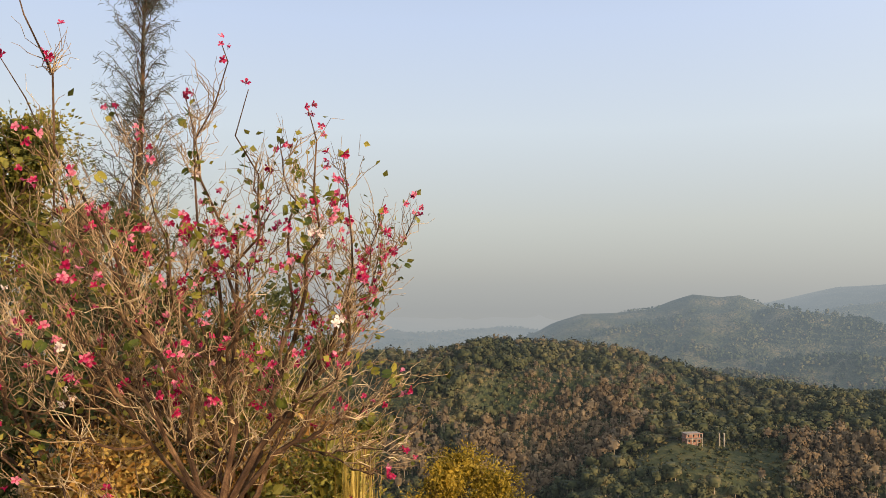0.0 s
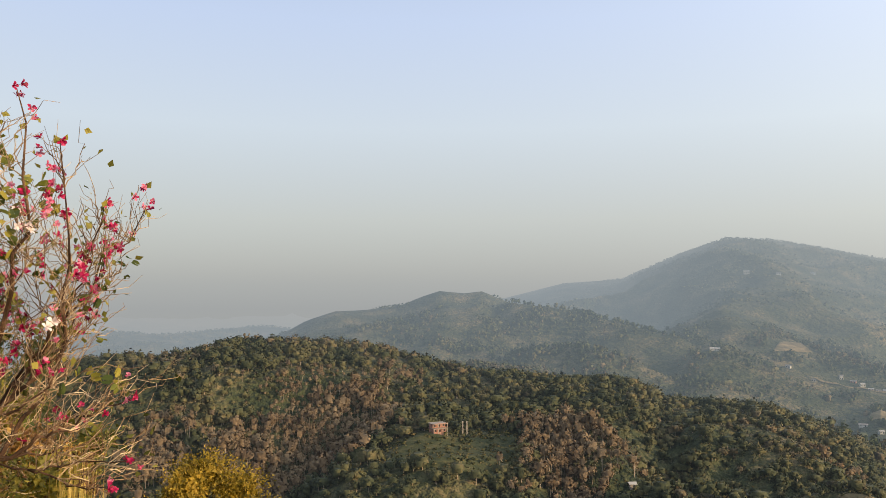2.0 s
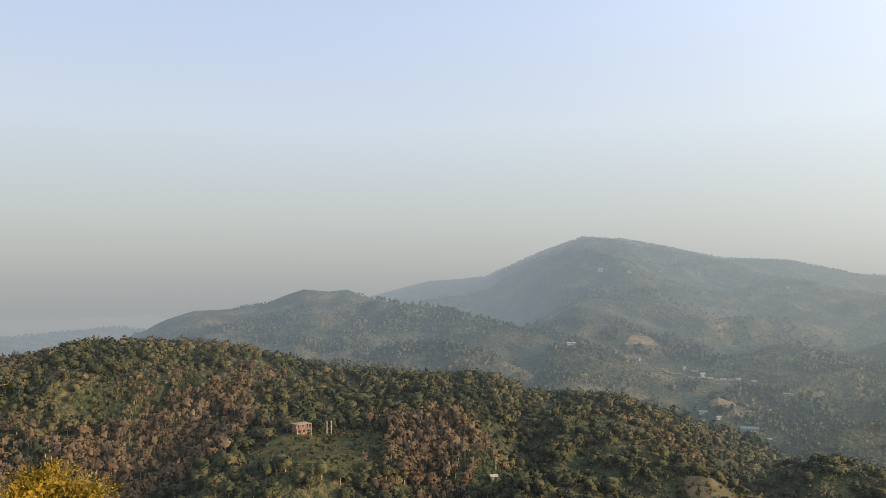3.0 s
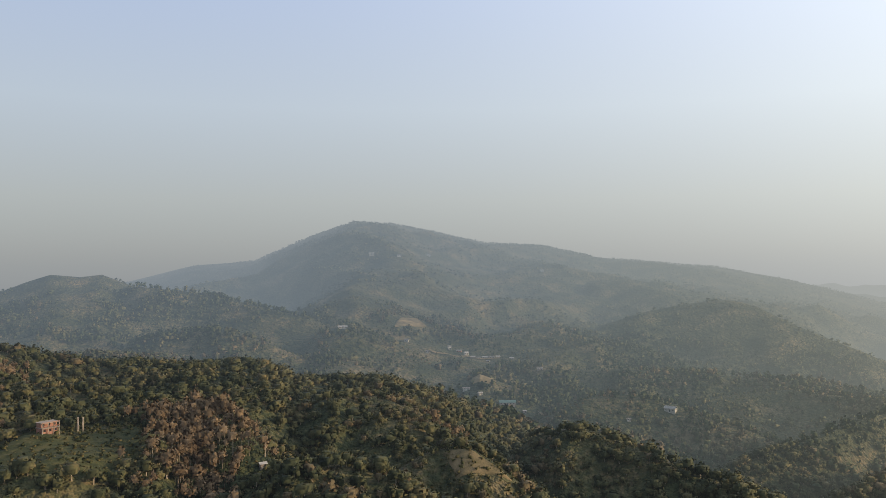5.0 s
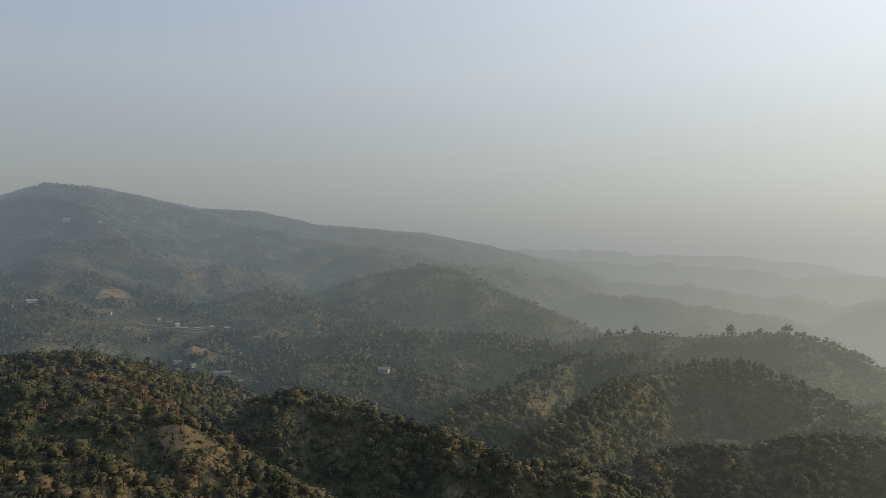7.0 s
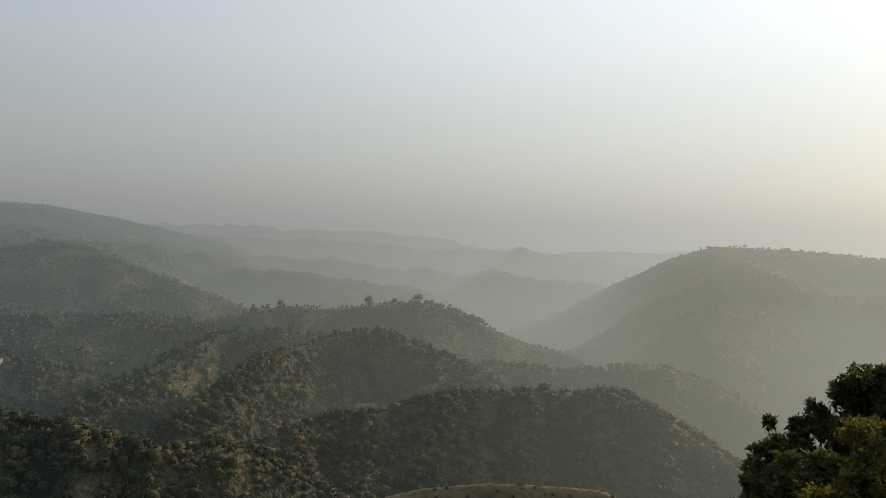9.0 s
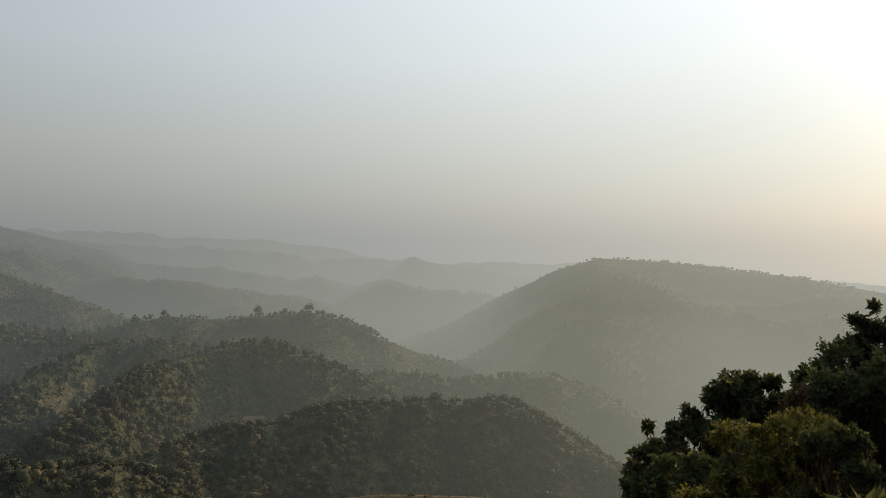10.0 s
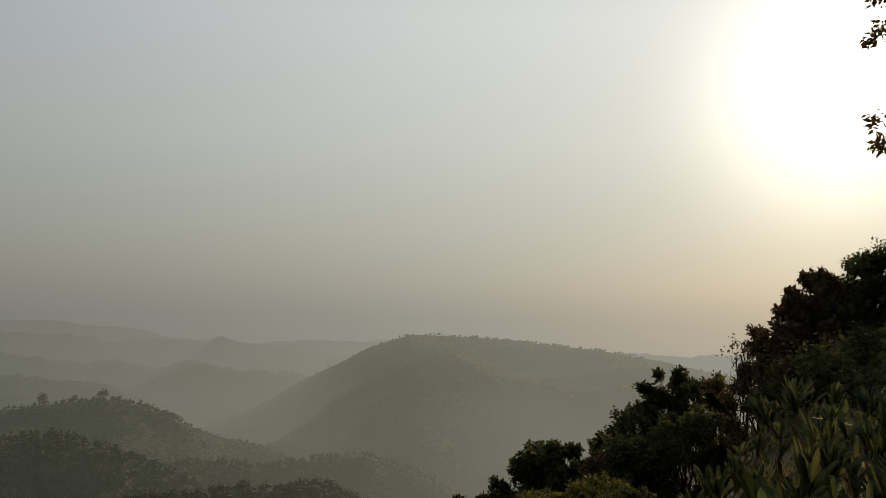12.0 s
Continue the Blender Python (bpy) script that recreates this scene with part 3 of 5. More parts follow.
# houses: bearing, degrees up to the doorstep, length, depth, height, turn, wall, label
VILLAGE = [(36.7, -4.5, 17, 7, 3.4, 10, 0, "long white house on the hillside"), (41.3, -5.5, 8, 6, 3.8, -20, 0, "small white house among trees"), (44.4, -6.1, 6, 6, 6.2, 15, 0, "tall white house in the village"),
           (45.1, -6.3, 9, 6, 3.4, -10, 1, "ochre house in the village"), (45.6, -6.45, 8, 6, 4.0, 25, 0, "white house in the village"), (46.1, -6.7, 8, 5, 2.6, 0, 2, "tin-roofed hut beside the village road"),
           (46.5, -6.75, 7, 5, 2.6, 10, 2, "tin-roofed hut beside the village road"), (46.95, -6.72, 10, 5, 2.6, -5, 2, "tin-roofed hut beside the village road"), (47.45, -6.7, 11, 5, 2.6, 5, 2, "long tin-roofed shed in the village"),
           (47.9, -6.66, 7, 5, 2.6, 20, 2, "tin-roofed hut beside the village road"), (47.2, -7.0, 6, 5, 2.6, -15, 2, "tin-roofed hut below the village"), (48.9, -6.8, 8, 5, 2.6, 0, 2, "tin-roofed hut among trees"),
           (50.9, -7.5, 10, 5, 2.6, 0, 2, "tin-roofed hut among trees"), (45.6, -8.95, 11, 5, 2.6, 0, 0, "white shed below the village"), (46.6, -9.3, 6, 5, 2.8, 30, 0, "white hut below the village"),
           (49.8, -10.5, 5, 4, 2.4, 0, 2, "small hut in the valley"), (38.8, 0.7, 16, 8, 5, 0, 0, "white house high on the mountain"), (40.8, 0.65, 12, 8, 4, 0, 0, "white house high on the mountain"),
           (42.9, 0.65, 15, 8, 4, 0, 0, "white house high on the mountain"), (51.1, -0.5, 12, 8, 4, 0, 0, "white house high on the mountain"), (31.1, -13.9, 3.4, 3.0, 1.9, 20, 2, "small tin hut at the edge of the woods"),
           (42.8, -6.3, 6, 5, 3, 0, 0, "small white house among trees"), (57.1, -10.9, 5, 4, 2.6, 15, 0, "small white hut in the valley")]
VALLEY = [(48.55, -10.0, 19, 8, 3.2, 4, 2, "long building with a green tin roof in the valley"), (59.95, -10.2, 12, 8, 3.8, -20, 0, "white house with a pale roof among dark trees")]
SITES = [(row[0], seat(row[0], row[1])) for row in VILLAGE + VALLEY]
HOUSE, POSTS = (17.4, seat(17.4, -10.55)), [(a, seat(a, -10.6)) for a in (19.2, 19.5)]
CLEARINGS += [(a, r - 6, 0.25 + 430 / r, 13) for a, r in SITES]
BROWNS = [(11.2, 405, 3.0, 26), (8.6, 382, 3.4, 32), (5.6, 354, 3.2, 28), (3.6, 332, 3.0, 22), (10.8, 368, 3.2, 30), (9.0, 345, 3.4, 26), (27.0, 328, 4.6, 38), (-2, 350, 2.0, 24), (44.6, 418, 1.6, 14), (15, 452, 1.6, 14)]


def inside(a, r, spots, rng, ragged=0.25):
    hit = np.zeros(len(a), bool)
    for ca, cr, wa, wr in spots:
        hit |= ((a - ca) / wa) ** 2 + ((r - cr) / wr) ** 2 < 1 + ragged * rng.normal(size=len(a))
    return hit


def make_woods():
    rng = np.random.default_rng(5)
    rounds = [round_tree(rng, 38, rng.uniform(0.8, 1.3), 0.17, rng.uniform(0.0, 0.22)) for _ in range(9)]
    poles = [pole_tree(rng, 40, 0.115) for _ in range(5)]
    P, a, r = scatter(rng, 230, 560, 4.4, -14, 116)
    P2, a2, r2 = scatter(rng, 280, 420, 2.6, -4, 38)
    more = inside(a2, r2, BROWNS, rng, 0.6)
    P3, a3, r3 = scatter(rng, 500, 640, 4.4, 63, 80)
    P, a, r = np.concatenate([P, P2[more], P3]), np.concatenate([a, a2[more], a3]), np.concatenate([r, r2[more], r3])
    keep = ~inside(a, r, CLEARINGS, rng, 0.1) & (~hidden(P) | (rng.random(len(a)) < 0.05)) & (rumple(P[:, 0], P[:, 1], 30, 21) > -0.95)
    P, a, r = P[keep], a[keep], r[keep]
    brown = inside(a, r, BROWNS, rng, 0.6)
    tall = rng.lognormal(1.42, 0.32, len(a)) * np.where(a > 48, 1.15, 1.0) * (1 + 0.35 * rumple(P[:, 0], P[:, 1], 45, 31) + 0.2 * rumple(P[:, 0], P[:, 1], 16, 33)) * (1 + 0.5 * (rng.random(len(a)) < 0.12))
    tall = np.minimum(tall, rng.uniform(6.0, 8.5, len(a)))
    dry = ~brown & (rng.random(len(a)) < (0.015 + 0.40 * steps(rumple(P[:, 0], P[:, 1], 55, 61), 0.1, 0.8)) * np.where(a > 52, 0.6, 1))
    # the nearest trees of the facing slope stand as single things
    near = np.zeros(len(a), bool)
    near[np.argsort(np.where((a > 2) & (a < 60) & ~hidden(P), r, 9999))[:270]] = True
    made = {}
    for k in np.flatnonzero(near):
        name = "plantation_tree" if brown[k] else "dry_tree" if dry[k] else "hill_tree"
        v = int(rng.integers(0, 5 if brown[k] else 9))
        m = pose(*P[k], 0, 0, rng.uniform(0, 360))
        size = tall[k] * (1.25 if brown[k] else 1.0)
        if (name, v) not in made:
            tree = new(name)
            trunk, crown = (poles if brown[k] else rounds)[v]
            for part_name, arrays, mat in (("trunk", trunk, PALE_TRUNK), ("crown", crown, BROWN if brown[k] else DRY_GREEN if dry[k] else GREEN)):
                ob = new(part_name, mesh_of(part_name, *arrays, mat, normals=rounded(arrays[0]) if part_name == "crown" else None))
                ob.parent = tree
            tagged(tree, {"plantation_tree": "slim dry brown plantation tree with a pale trunk", "dry_tree": "dry brown-leaved tree on the wooded hill", "hill_tree": "green leafy tree on the wooded hill"}[name], "tree", "trees on the near slope")
            tree.matrix_basis = m @ Matrix.Scale(size, 4)
            made[name, v] = tree
        else:
            tree = copy_thing(made[name, v], m)
            tree.scale = (size, size, size)
    for name, kinds, at, mats, label in (
        ("woodland", rounds, ~brown & ~dry & ~near, GREEN, "dense green and olive trees covering the near hills"),
        ("dry_woodland", rounds, dry & ~near, DRY_GREEN, "scattered dry brown trees among the green woods"),
        ("plantation", poles, brown & ~near, BROWN, "dry brown plantation of slim trees with pale trunks")):
        h = tall[at] * (1.25 if name == "plantation" else 1.0)
        woods = tagged(new(name), label, "trees", kind="stuff")
        state = rng.bit_generator.state
        for part_name, which, mat in (("trunks", 0, PALE_TRUNK), ("crowns", 1, mats)):
            rng.bit_generator.state = state
            v, f, soft = planted(rng, [k[which] for k in kinds], P[at], h)
            ob = new(part_name, mesh_of(part_name, v, f, mat, normals=soft if which else None))
            ob.parent = woods
            tagged(ob, kind="stuff")
    blobs = [blob_tree(rng) for _ in range(8)]
    P, a, r = scatter(rng, 560, 1250, 6.0, -14, 128)
    keep = ~inside(a, r, CLEARINGS, rng, 0.1) & (~hidden(P) | (rng.random(len(a)) < 0.07)) & (rumple(P[:, 0], P[:, 1], 48, 22) + 0.5 * rumple(P[:, 0], P[:, 1], 17, 24) > np.where((a > 8) & (a < 52) & (r > 850), -0.3, -0.8))
    P = P[keep]
    grove = steps(rumple(P[:, 0], P[:, 1], 90, 25) + 0.6 * rumple(P[:, 0], P[:, 1], 33, 26), -0.6, 0.7)
    size = rng.lognormal(1.44, 0.42, len(P)) * (0.45 + 1.1 * grove)
    size = np.minimum(size, rng.uniform(6, 8.5, len(P)))
    dry = rng.random(len(P)) < 0.02 + 0.34 * steps(rumple(P[:, 0], P[:, 1], 80, 63), 0.1, 0.8)
    for name, at, mat, label in (("far_woods", ~dry, FAR_GREEN, "hazy green and olive woods on the middle hills"), ("far_dry_woods", dry, DRY_GREEN, "scattered dry brown trees on the middle hills")):
        v, f, soft = planted(rng, blobs, P[at], size[at])
        tagged(new(name, mesh_of(name, v, f, mat, normals=soft)), label, "trees", kind="stuff")
    blobs = [blob_tree(rng, 0) for _ in range(8)]
    P, a, r = scatter(rng, 1250, 2700, 14.5, -8, 136)
    keep = (~hidden(P) | (rng.random(len(r)) < 0.05)) & (rumple(P[:, 0], P[:, 1], 110, 23) > -0.15)
    P = P[keep]
    v, f, soft = planted(rng, blobs, P, rng.uniform(2.2, 5.5, len(P)), rng.uniform(1.2, 2.2, len(P)))
    tagged(new("distant_woods", mesh_of("distant_woods", v, f, FAR_GREEN, normals=soft)), "distant blue-hazed woods on the mountain", "trees", kind="stuff")




def make_scrub():
    """Tea bushes, seedlings and tall weeds over the cleared slopes and the grassy bank."""
    rng = np.random.default_rng(52)
    blobs = [blob_tree(rng) for _ in range(6)]
    P, a, r = scatter(rng, 285, 350, 1.9, 11, 51)
    keep = inside(a, r, CLEARINGS, rng, 0.25) & (rng.random(len(a)) < 0.5 + 0.5 * steps(np.sin(r * 1.1 + 2 * rumple(P[:, 0], P[:, 1], 25, 77)), -0.3, 0.6))
    P2, a2, r2 = scatter(rng, 100, 135, 1.3, 83, 106)
    P = np.concatenate([P[keep], P2])
    v, f, soft = planted(rng, blobs, P, np.concatenate([rng.uniform(0.6, 1.7, keep.sum()), rng.uniform(0.15, 0.5, len(P2))]), rng.uniform(0.9, 1.8, len(P)))
    tagged(new("scrub", mesh_of("scrub", v, f, SCRUB, normals=soft)), "low olive tea bushes and weeds on the cleared slopes", "bushes", kind="stuff")


SCRUB = material("scrub_foliage", [(0.026, 0.034, 0.010), (0.055, 0.060, 0.018), (0.10, 0.088, 0.030), (0.15, 0.115, 0.045)], 0.2, 0.3, 0.4, 0.85, glow_through=0.25, haze=True)
def make_ridge_trees():
    rng = np.random.default_rng(77)
    for a, r, tall, wide, mat, label in (
        (84.3, 998, 15, 0.7, FAR_GREEN, "tall dark tree standing up from the ridge"), (87.9, 1000, 13, 1.1, FAR_GREEN, "broad tree standing up from the ridge"),
        (86.2, 998, 9, 0.9, FAR_GREEN, "small tree on the ridge"), (82.0, 680, 10, 0.7, FAR_GREEN, "dark tree at the edge of the mound"),
        (87.9, seat(87.9, -11.75), 8, 1.0, BROWN, "pale dry tree on the mound"), (78.0, 990, 10, 0.9, FAR_GREEN, "small tree on the ridge"),
        (75.0, seat(75.0, -13.6), 16, 0.5, DRY_GREEN, "tall slim dry tree in the valley"), (77.5, seat(77.5, -16.0), 9, 1.0, BROWN, "dry brown tree on the facing ridge")):
        x, y, z = ground_at(a, r)
        tree = tagged(new("ridge_tree"), label, "tree", "trees along the ridges")
        trunk, crown = round_tree(rng, 60, wide, 0.15, 0.1)
        for part_name, arrays, m in (("trunk", trunk, PALE_TRUNK), ("crown", crown, mat)):
            ob = new(part_name, mesh_of(part_name, *arrays, m, normals=rounded(arrays[0]) if part_name == "crown" else None))
            ob.parent = tree
        tree.matrix_basis = pose(x, y, z, 0, 0, rng.uniform(0, 360)) @ Matrix.Scale(tall, 4)


make_woods()
make_ridge_trees()
make_scrub()


# ---- near plants: helpers ----
def part(name, mesh, parent, label="", kind=""):
    ob = new(name, mesh)
    ob.parent = parent
    return tagged(ob, label, kind=kind)


def thing(name, label, category, at=(0, 0, 0), turn=0.0, group="", kind=""):
    ob = new(name)
    ob.matrix_world = pose(*at, 0, 0, turn)
    return tagged(ob, label, category, group, kind)


def bent(rng, a, b, n, sag, wobble):
    """A crooked line from a to b."""
    a, b = np.asarray(a, float), np.asarray(b, float)
    t = np.linspace(0, 1, n)[:, None]
    p = a + (b - a) * t
    size = np.linalg.norm(b - a)
    drift = np.cumsum(rng.normal(size=(n, 3)), axis=0) * wobble * size / n
    drift -= drift[0] + (drift[-1] - drift[0]) * t
    p = p + drift
    p[:, 2] += sag * size * np.sin(np.pi * t[:, 0])
    return p


def kinked(rng, line, amount):
    """The same line with small sharp kinks from joint to joint."""
    k = rng.normal(size=line.shape) * amount * np.linalg.norm(line[-1] - line[0]) / len(line)
    k[0] = 0
    return line + k


LEAF = np.array([(0, 0, 0), (0.32, 0.35, 0.05), (0, 1, -0.08), (-0.32, 0.35, 0.05)])


def leaves(rng, places, along, size, narrow=1.0):
    """Single folded leaves, each two triangles hinged on the midrib, as three-cornered faces."""
    n = len(places)
    y = unit(along + 0.25 * rng.normal(size=(n, 3)))
    x = unit(np.cross(y, rng.normal(size=(n, 3))))
    z = np.cross(x, y)
    s = np.broadcast_to(size, (n,)) * rng.uniform(0.6, 1.25, n)
    v = places[:, None] + s[:, None, None] * (LEAF[None, :, 0, None] * narrow * x[:, None] + LEAF[None, :, 1, None] * y[:, None] + LEAF[None, :, 2, None] * z[:, None])
    base = np.arange(n)[:, None] * 4
    f = np.concatenate([base + np.array([0, 1, 2]), base + np.array([0, 2, 3])], 0)
    return v.reshape(-1, 3), f


def leafy(rng, name, label, category, at, blobs, n, size, bark, foliage, trunk=0.07, droop=0.0, narrow=0.8, group="", bare=0, core=0.0):
    """A broad-leaved tree or bush: trunk, a limb with twigs to each clump, and a crown of single leaves round the clumps.
    blobs: (x, y, z, radius) over the foot."""
    tree = thing(name, label, category, at, group=group)
    blobs = np.array(blobs, float)
    top = blobs[:, 2].max()
    fork = np.array([0, 0, 0.35 * blobs[:, 2].min() + 0.1 * top])
    part("trunk", mesh_of("trunk", *tube(bent(rng, (0, 0, -0.3), fork, 5, 0, 0.1), np.linspace(trunk, trunk * 0.8, 5), 7), bark), tree)
    lp, la, body = [], [], []
    for x, y, z, r in blobs:
        c = np.array([x, y, z])
        line = bent(rng, fork, c, 7, 0.06, 0.25)
        limb = part("limb", mesh_of("limb", *tube(line, np.linspace(trunk * 0.6, 0.012, 7), 5), bark), tree)
        twig = []
        m = max(6, int(n * r ** 2 / (blobs[:, 3] ** 2).sum()))
        k = max(5, m // 36)
        d = unit(rng.normal(size=(k, 3)))
        ends = c + d * r * rng.uniform(0.75, 1.15, (k, 1)) * np.array([1, 1, 0.85])
        for e in ends:
            start = line[rng.integers(3, 7)]
            b = bent(rng, start, e, 5, 0.08, 0.35)
            twig.append(tube(b, np.linspace(0.006, 0.002, 5), 3))
        part("twig_spray", mesh_of("twig_spray", *joined(twig), bark), limb)
        if core:
            q = int(m * 0.45)
            body.append(leaves(rng, c + unit(rng.normal(size=(q, 3))) * r * core * rng.uniform(0.3, 1, (q, 1)), rng.normal(size=(q, 3)), size * 1.9, 1.1))
        own = np.repeat(np.arange(k), int(np.ceil(m / k)))[:m]
        out = unit(ends[own] - c)
        lp.append(ends[own] + rng.normal(size=(m, 3)) * r * 0.17 - out * r * rng.uniform(0, 0.35, (m, 1)))
        la.append(out + rng.normal(size=(m, 3)) * 0.6 + np.array([0, 0, -droop]))
    twig = []
    for _ in range(bare):
        e = np.array([rng.normal() * 0.5, rng.normal() * 0.5, 0]) * blobs[:, 3].max() * 2 + np.array([0, 0, top * rng.uniform(0.7, 1.15)])
        twig.append(tube(bent(rng, fork, e, 7, 0.03, 0.4), np.linspace(0.006, 0.002, 7), 3))
    if bare:
        part("bare_twig_spray", mesh_of("bare_twig_spray", *joined(twig), bark), tree)
    part("crown", mesh_of("crown", *joined(body + [leaves(rng, np.concatenate(lp), np.concatenate(la), size, narrow)]), foliage), tree, kind="stuff")
    return tree


BARK = material("grey_brown_bark", [(0.020, 0.010, 0.005), (0.055, 0.028, 0.014), (0.17, 0.095, 0.048)], 9.0, 0.4, 0.0, 0.9, bump=0.004, bump_scale=60)
TWIG = material("pale_twig_bark", [(0.09, 0.045, 0.022), (0.30, 0.19, 0.095), (0.62, 0.46, 0.27)], 5.0, 0.4, 0.3, 0.85)
DARK_LEAF = material("dark_leaf", [(0.034, 0.044, 0.015), (0.075, 0.088, 0.028), (0.14, 0.135, 0.042)], 0.8, 0.2, 0.4, 0.55, glow_through=0.5)
OLIVE_LEAF = material("olive_leaf", [(0.05, 0.055, 0.011), (0.15, 0.14, 0.024), (0.29, 0.235, 0.040)], 1.2, 0.2, 0.5, 0.6, glow_through=0.35)
GOLD_LEAF = material("yellow_green_leaf", [(0.12, 0.088, 0.010), (0.26, 0.18, 0.018), (0.42, 0.28, 0.035)], 1.0, 0.2, 0.5, 0.6, glow_through=0.35)
ORANGE_LEAF = material("rust_orange_dry_leaf", [(0.12, 0.050, 0.014), (0.32, 0.165, 0.040), (0.52, 0.34, 0.09)], 2.0, 0.3, 0.5, 0.7, glow_through=0.3)
RUST_LEAF = material("rusty_leaf", [(0.075, 0.040, 0.022), (0.125, 0.076, 0.036), (0.145, 0.122, 0.044)], 1.0, 0.2, 0.5, 0.6, glow_through=0.5)
NEEDLE = material("grey_green_needles", [(0.045, 0.050, 0.038), (0.085, 0.090, 0.066), (0.14, 0.135, 0.10)], 1.5, 0.3, 0.4, 0.7, glow_through=0.2)
FRESH_LEAF = material("fresh_round_leaf", [(0.055, 0.075, 0.012), (0.15, 0.16, 0.024), (0.32, 0.27, 0.04)], 3.0, 0.2, 0.0, 0.5, glow_through=0.4, objects=0.6)
PETAL = material("pink_petal", [(0.20, 0.002, 0.026), (0.36, 0.006, 0.058), (0.52, 0.022, 0.105), (0.70, 0.22, 0.30)], 30.0, 0.2, 0.25, 0.5, glow_through=0.35, objects=0.5)
WHITE_PETAL = material("white_petal", [(0.70, 0.45, 0.40), (0.82, 0.74, 0.68)], 25.0, 0.2, 0.3, 0.5, glow_through=0.35)
REED = material("golden_reed_blade", [(0.24, 0.155, 0.030), (0.44, 0.31, 0.070), (0.62, 0.46, 0.14)], 3.0, 0.3, 0.5, 0.7, glow_through=0.35)
DRY = material("dry_grass_blade", [(0.16, 0.080, 0.020), (0.38, 0.21, 0.055), (0.58, 0.37, 0.12)], 1.5, 0.3, 0.5, 0.8, glow_through=0.3)
STRAP = material("fleshy_strap_leaf", [(0.034, 0.044, 0.014), (0.076, 0.088, 0.026), (0.155, 0.15, 0.048)], 4.0, 0.3, 0.0, 0.55, glow_through=0.4, objects=0.5)
# lighter copy of the strap leaf: sunlight through the blades put into the colour
SUNLIT_STRAP = material("sunlit_strap_leaf", [(0.055, 0.085, 0.016), (0.11, 0.15, 0.026), (0.20, 0.23, 0.045)], 4.0, 0.3, 0.0, 0.35, glow_through=0.5, objects=0.5)
DEAD = material("withered_leaf", [(0.045, 0.022, 0.010), (0.13, 0.065, 0.027), (0.26, 0.15, 0.06)], 4.0, 0.3, 0.4, 0.8, glow_through=0.2)


# ---- the flowering tree ----
def petal_flower(seed, mat):
    """An open five-petalled orchid-like flower, one unit across its petals."""
    rng = np.random.default_rng(seed)
    pieces = []
    for i in range(5):
        t = 2 * np.pi * i / 5 + rng.uniform(-0.2, 0.2)
        lift = rng.uniform(0.2, 1.0)
        d, s = np.array([np.cos(t), np.sin(t), 0]), np.array([-np.sin(t), np.cos(t), 0])
        row = []
        for q, w, h in ((0.04, 0.05, 0.0), (0.32, 0.20, 0.10), (0.70, 0.32, 0.12), (1.06, 0.11, -0.08)):
            c = d * q * np.cos(lift) + np.array([0, 0, q * np.sin(lift) + h])
            bend = rng.uniform(0.02, 0.07)
            row += [c - s * w + np.array([0, 0, bend]), c, c + s * w + np.array([0, 0, bend])]
        f = [(3 * k + j, 3 * k + j + 1, 3 * k + j + 4, 3 * k + j + 3) for k in range(3) for j in range(2)]
        pieces.append((np.array(row), np.array(f)))
    for i in range(3):
        e = np.array([rng.uniform(-0.3, 0.3), rng.uniform(-0.3, 0.3), 0.75])
        pieces.append(tube([(0, 0, -0.25), (0, 0, 0.1), e], [0.03, 0.022, 0.012], 3))
    return mesh_of("flower", *joined(pieces), mat, True)


def cleft_leaf():
    """A round leaf with two lobes, folded at the middle, one unit long."""
    rim = [(0, 0.0), (0.30, -0.04), (0.50, 0.20), (0.52, 0.52), (0.40, 0.84), (0.20, 0.97), (0.03, 0.74)]
    bm = bmesh.new()
    for side in (1, -1):
        vs = [bm.verts.new((side * x, y, 0.28 * abs(x) - 0.15 * y * y)) for x, y in rim]
        bm.faces.new(vs if side > 0 else vs[::-1])
    me = bpy.data.meshes.new("leaf")
    bm.to_mesh(me)
    bm.free()
    me.materials.append(FRESH_LEAF)
    return me


